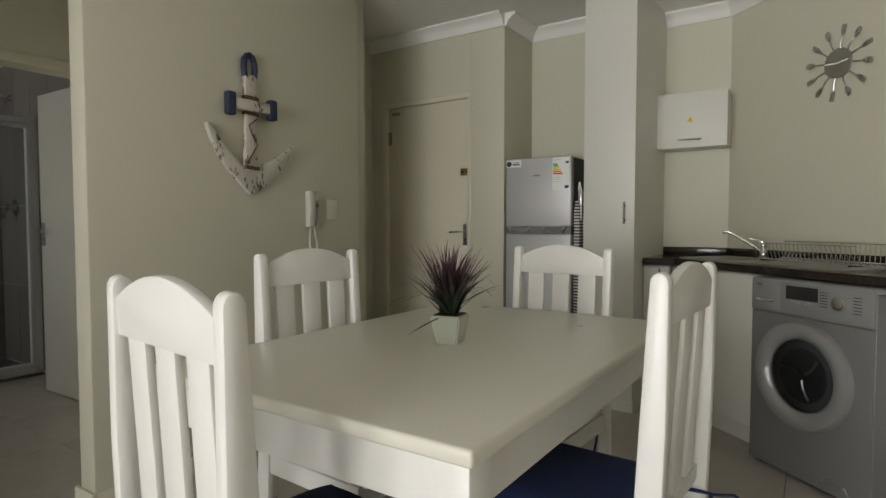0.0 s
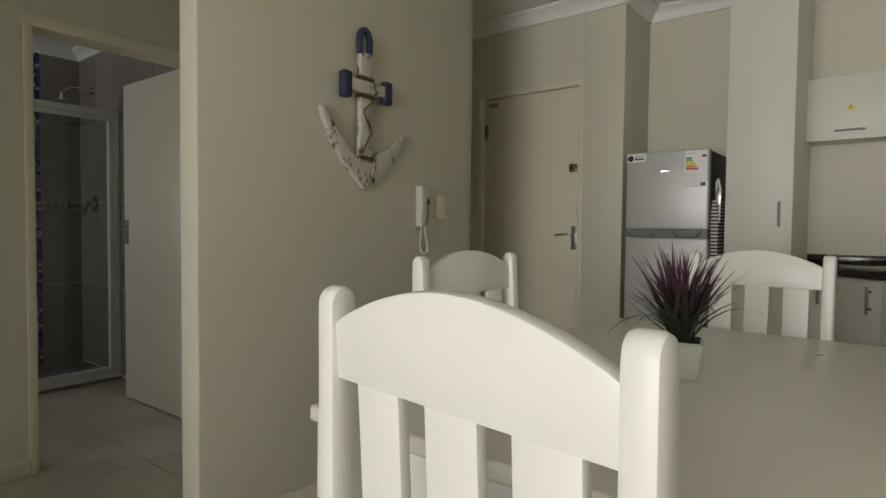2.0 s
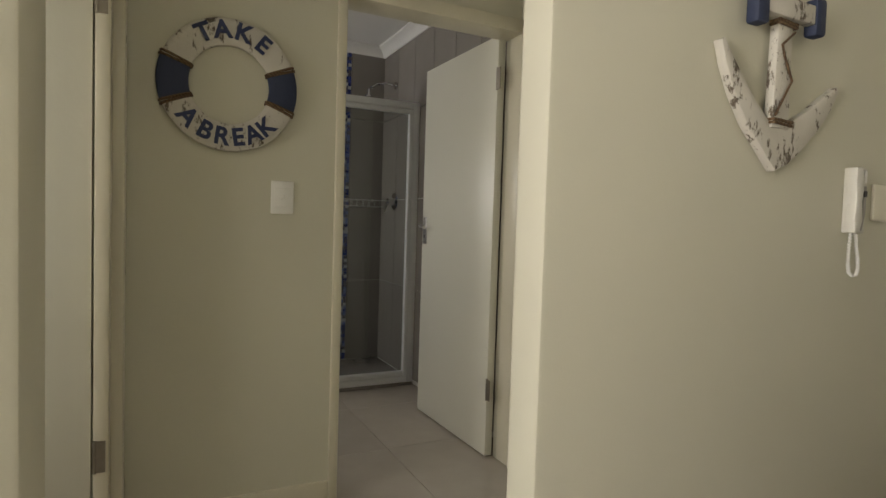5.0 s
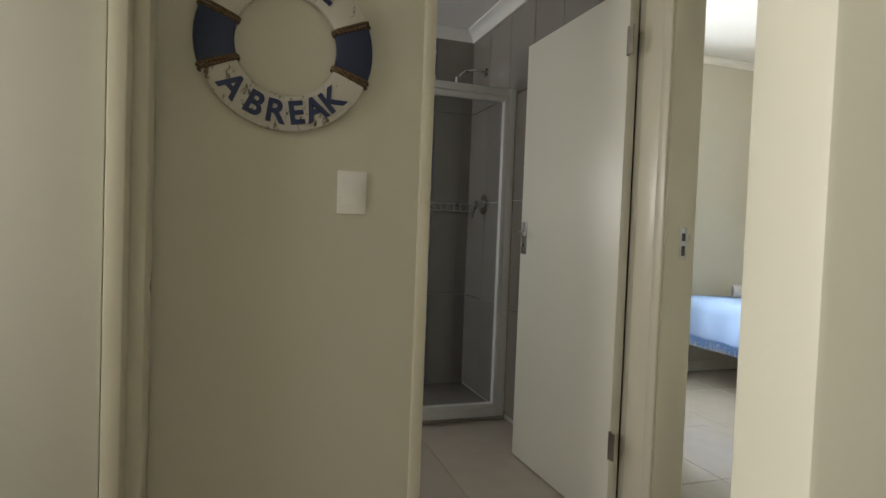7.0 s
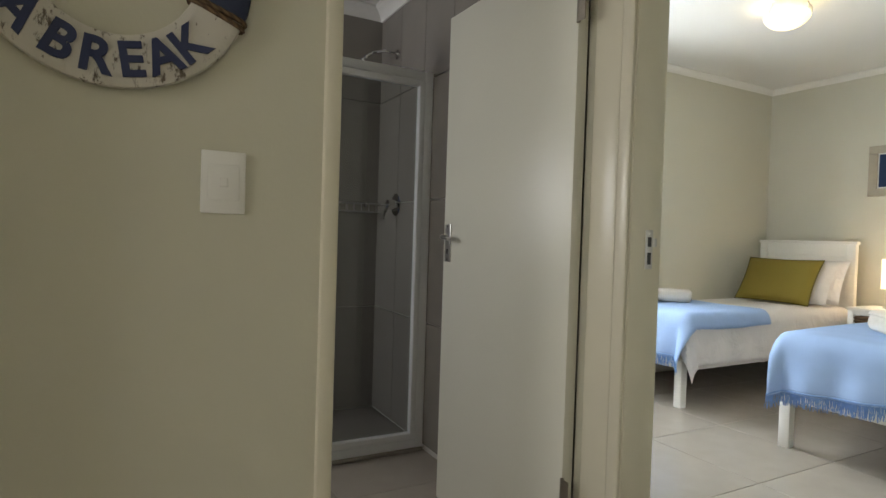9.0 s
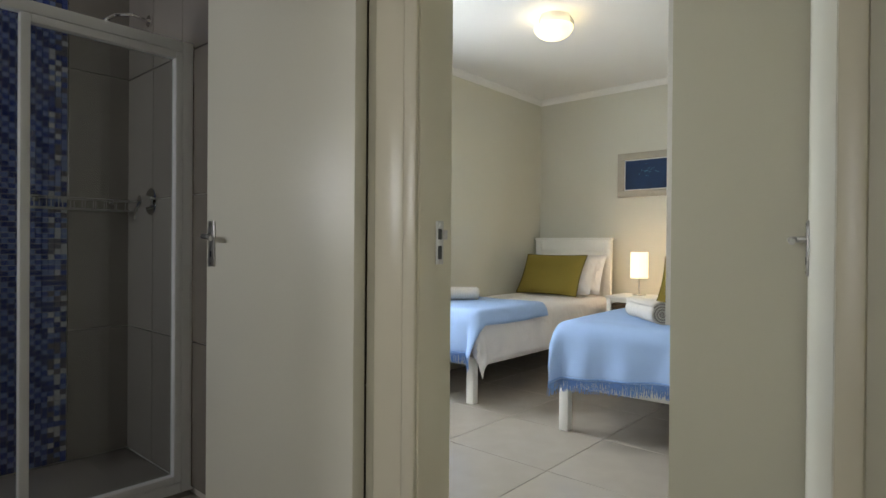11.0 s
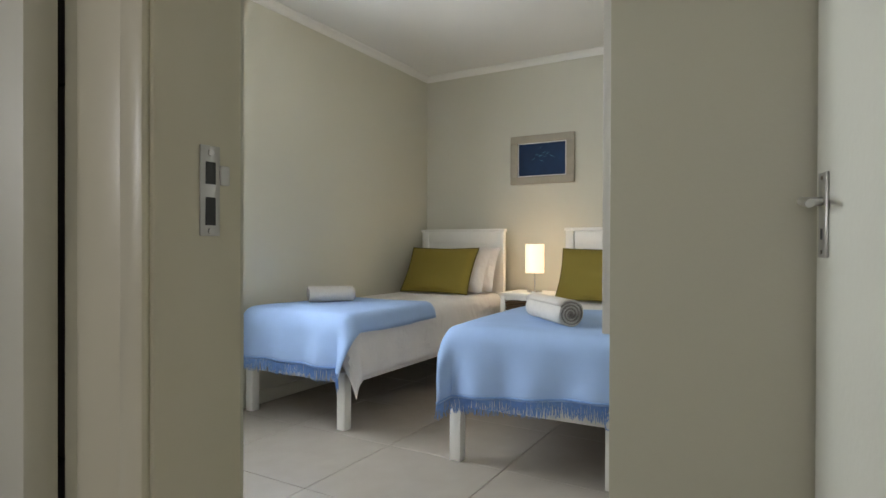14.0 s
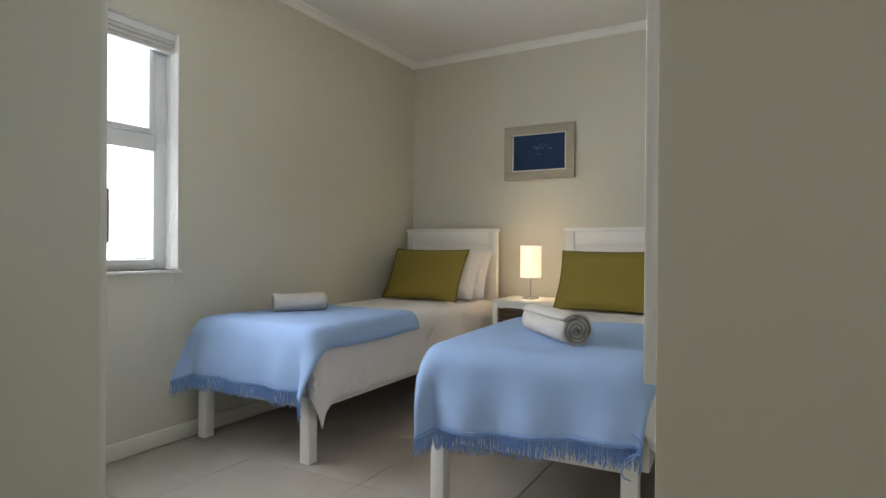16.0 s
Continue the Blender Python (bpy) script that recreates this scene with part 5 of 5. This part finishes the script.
part("arm", tube([(0, 0, 0), (0, -0.08, 0.01), (-0.04, -0.14, 0.0), (-0.09, -0.17, -0.02)], 0.009, 8), CHROME, sh)
part("rose", cyl(0.018, 0.05, pose(-0.105, -0.18, -0.075), 20, 0.012), CHROME, sh)
part("rose_face", cyl(0.038, 0.014, pose(-0.105, -0.18, -0.087), 24, 0.03), CHROME, sh)
vl = thing("shower_mixer", "chrome shower mixer on the tiled wall", "mixer", pose(-5.535, 1.872, 1.285))
part("plate", cyl(0.065, 0.01, pose(0, 0, 0, 90, 0, 0), 28, bevel=0.003), CHROME, vl)
part("body", cyl(0.03, 0.05, pose(0, -0.01, 0, 90, 0, 0), 20, 0.026), CHROME, vl)
part("lever", tube([(0, -0.05, 0), (0.01, -0.075, -0.04), (0.015, -0.085, -0.09)], 0.008, 8), CHROME, vl)
rk = thing("soap_rack", "chrome wire soap rack in the shower", "rack", pose(-5.848, 1.42, 1.245))
for z in (0, 0.05):
    part("wire", tube([(0.012, 0, z), (0.13, 0, z), (0.13, 0.42, z), (0.012, 0.42, z)], 0.003, 6, closed=True), STEEL, rk)
for k in range(9):
    part("wire", tube([(0.012, 0.02 + k * 0.047, 0.05), (0.014, 0.02 + k * 0.047, 0), (0.13, 0.02 + k * 0.047, 0), (0.13, 0.02 + k * 0.047, 0.05)], 0.002, 5), STEEL, rk)
for k in (0.05, 0.37):
    part("fixing", box(0, 0.016, k - 0.01, k + 0.01, 0.03, 0.065), CHROME, rk)

# ---- tiles of the bathroom walls and of the floor ----
def piece(name, me, at, parent):
    ob = new(name, me)
    ob.location = at
    ob.parent = parent
    return ob


def tile_mesh(a, b_, c, bevel, material):
    bm = box(-a / 2, a / 2, -b_ / 2, b_ / 2, -c, 0) if bevel == 0 else box(-a / 2, a / 2, -b_ / 2, b_ / 2, -c, 0, bevel=bevel, seg=1)
    me = bpy.data.meshes.new("tile")
    bm.to_mesh(me)
    bm.free()
    me.materials.append(material)
    return me


north = bpy.data.objects["wall_bath_north"]
west = bpy.data.objects["wall_bath_west"]
COLW = 0.31
rows = ((0.035, 0.659), (0.664, 1.294), (1.299, 1.919), (1.924, 2.45))
for z0, z1 in rows:
    me = bpy.data.meshes.new("wall_tile")
    bm = box(-COLW / 2 + 0.0025, COLW / 2 - 0.0025, -0.012, 0, z0, z1, bevel=0.001, seg=1)
    bm.to_mesh(me)
    bm.free()
    me.materials.append(TILE)
    me2 = bpy.data.meshes.new("wall_tile")
    bm = box(0, 0.012, -COLW / 2 + 0.0025, COLW / 2 - 0.0025, z0, z1, bevel=0.001, seg=1)
    bm.to_mesh(me2)
    bm.free()
    me2.materials.append(TILE)
    for k in range(6):
        piece("wall_tile", me, (-5.69 + COLW * k, 1.8845, 0), north)
    for k in range(5):
        piece("wall_tile", me2, (-5.8495, 1.15 - COLW * k, 0), west)
    me3 = bpy.data.meshes.new("wall_tile")
    bm = box(0, 0.012, 1.604, 1.882, z0, z1, bevel=0.001, seg=1)
    bm.to_mesh(me3)
    bm.free()
    me3.materials.append(TILE)
    piece("wall_tile", me3, (-5.8495, 0, 0), west)
# blue mosaic strip down the shower's back wall
blues = [(0.02, 0.035, 0.16), (0.05, 0.08, 0.30), (0.16, 0.22, 0.45), (0.45, 0.48, 0.55), (0.10, 0.10, 0.14)]
mos = [mat("mosaic_blue", c, 0.2, vary=0.1, bump=0) for c in blues]
meshes = []
for mm in mos:
    me = bpy.data.meshes.new("mosaic_tile")
    bm = box(0, 0.012, -0.0115, 0.0115, -0.0115, 0.0115)
    bm.to_mesh(me)
    bm.free()
    me.materials.append(mm)
    meshes.append(me)
rn = random.Random(3)
strip = bmesh.new()
for r in range(97):
    for c in range(12):
        at = (-5.8495, 1.600 - 0.0125 - c * 0.0255, 0.05 + r * 0.0248)
        if c < 3:
            piece("mosaic_tile", meshes[rn.randrange(5)], at, west)
        else:
            bx(strip, at[0], at[0] + 0.012, at[1] - 0.0115, at[1] + 0.0115, at[2] - 0.0115, at[2] + 0.0115)
ob = link("mosaic_rest", strip, mos[0])
for mm in mos[1:]:
    ob.data.materials.append(mm)
for i, f in enumerate(ob.data.polygons):
    f.material_index = ((i // 6) * 7919 + (i // 6) ** 2) % 5
ob.parent = west
tagged(ob, kind="stuff")

PX, PY = 0.64, 0.61
me = tile_mesh(PX - 0.003, PY - 0.003, 0.012, 0.0015, FLOOR)
for i in range(-4, 8):
    for j in range(-10, 8):
        x, y = -3.475 + PX * (i + 0.5), 1.312 + PY * (j + 0.5)
        if -6.2 < x < 1.2 and -4.7 < y < 6.2:
            piece("floor_tile", me, (x, y, 0), FLOOR_OB)
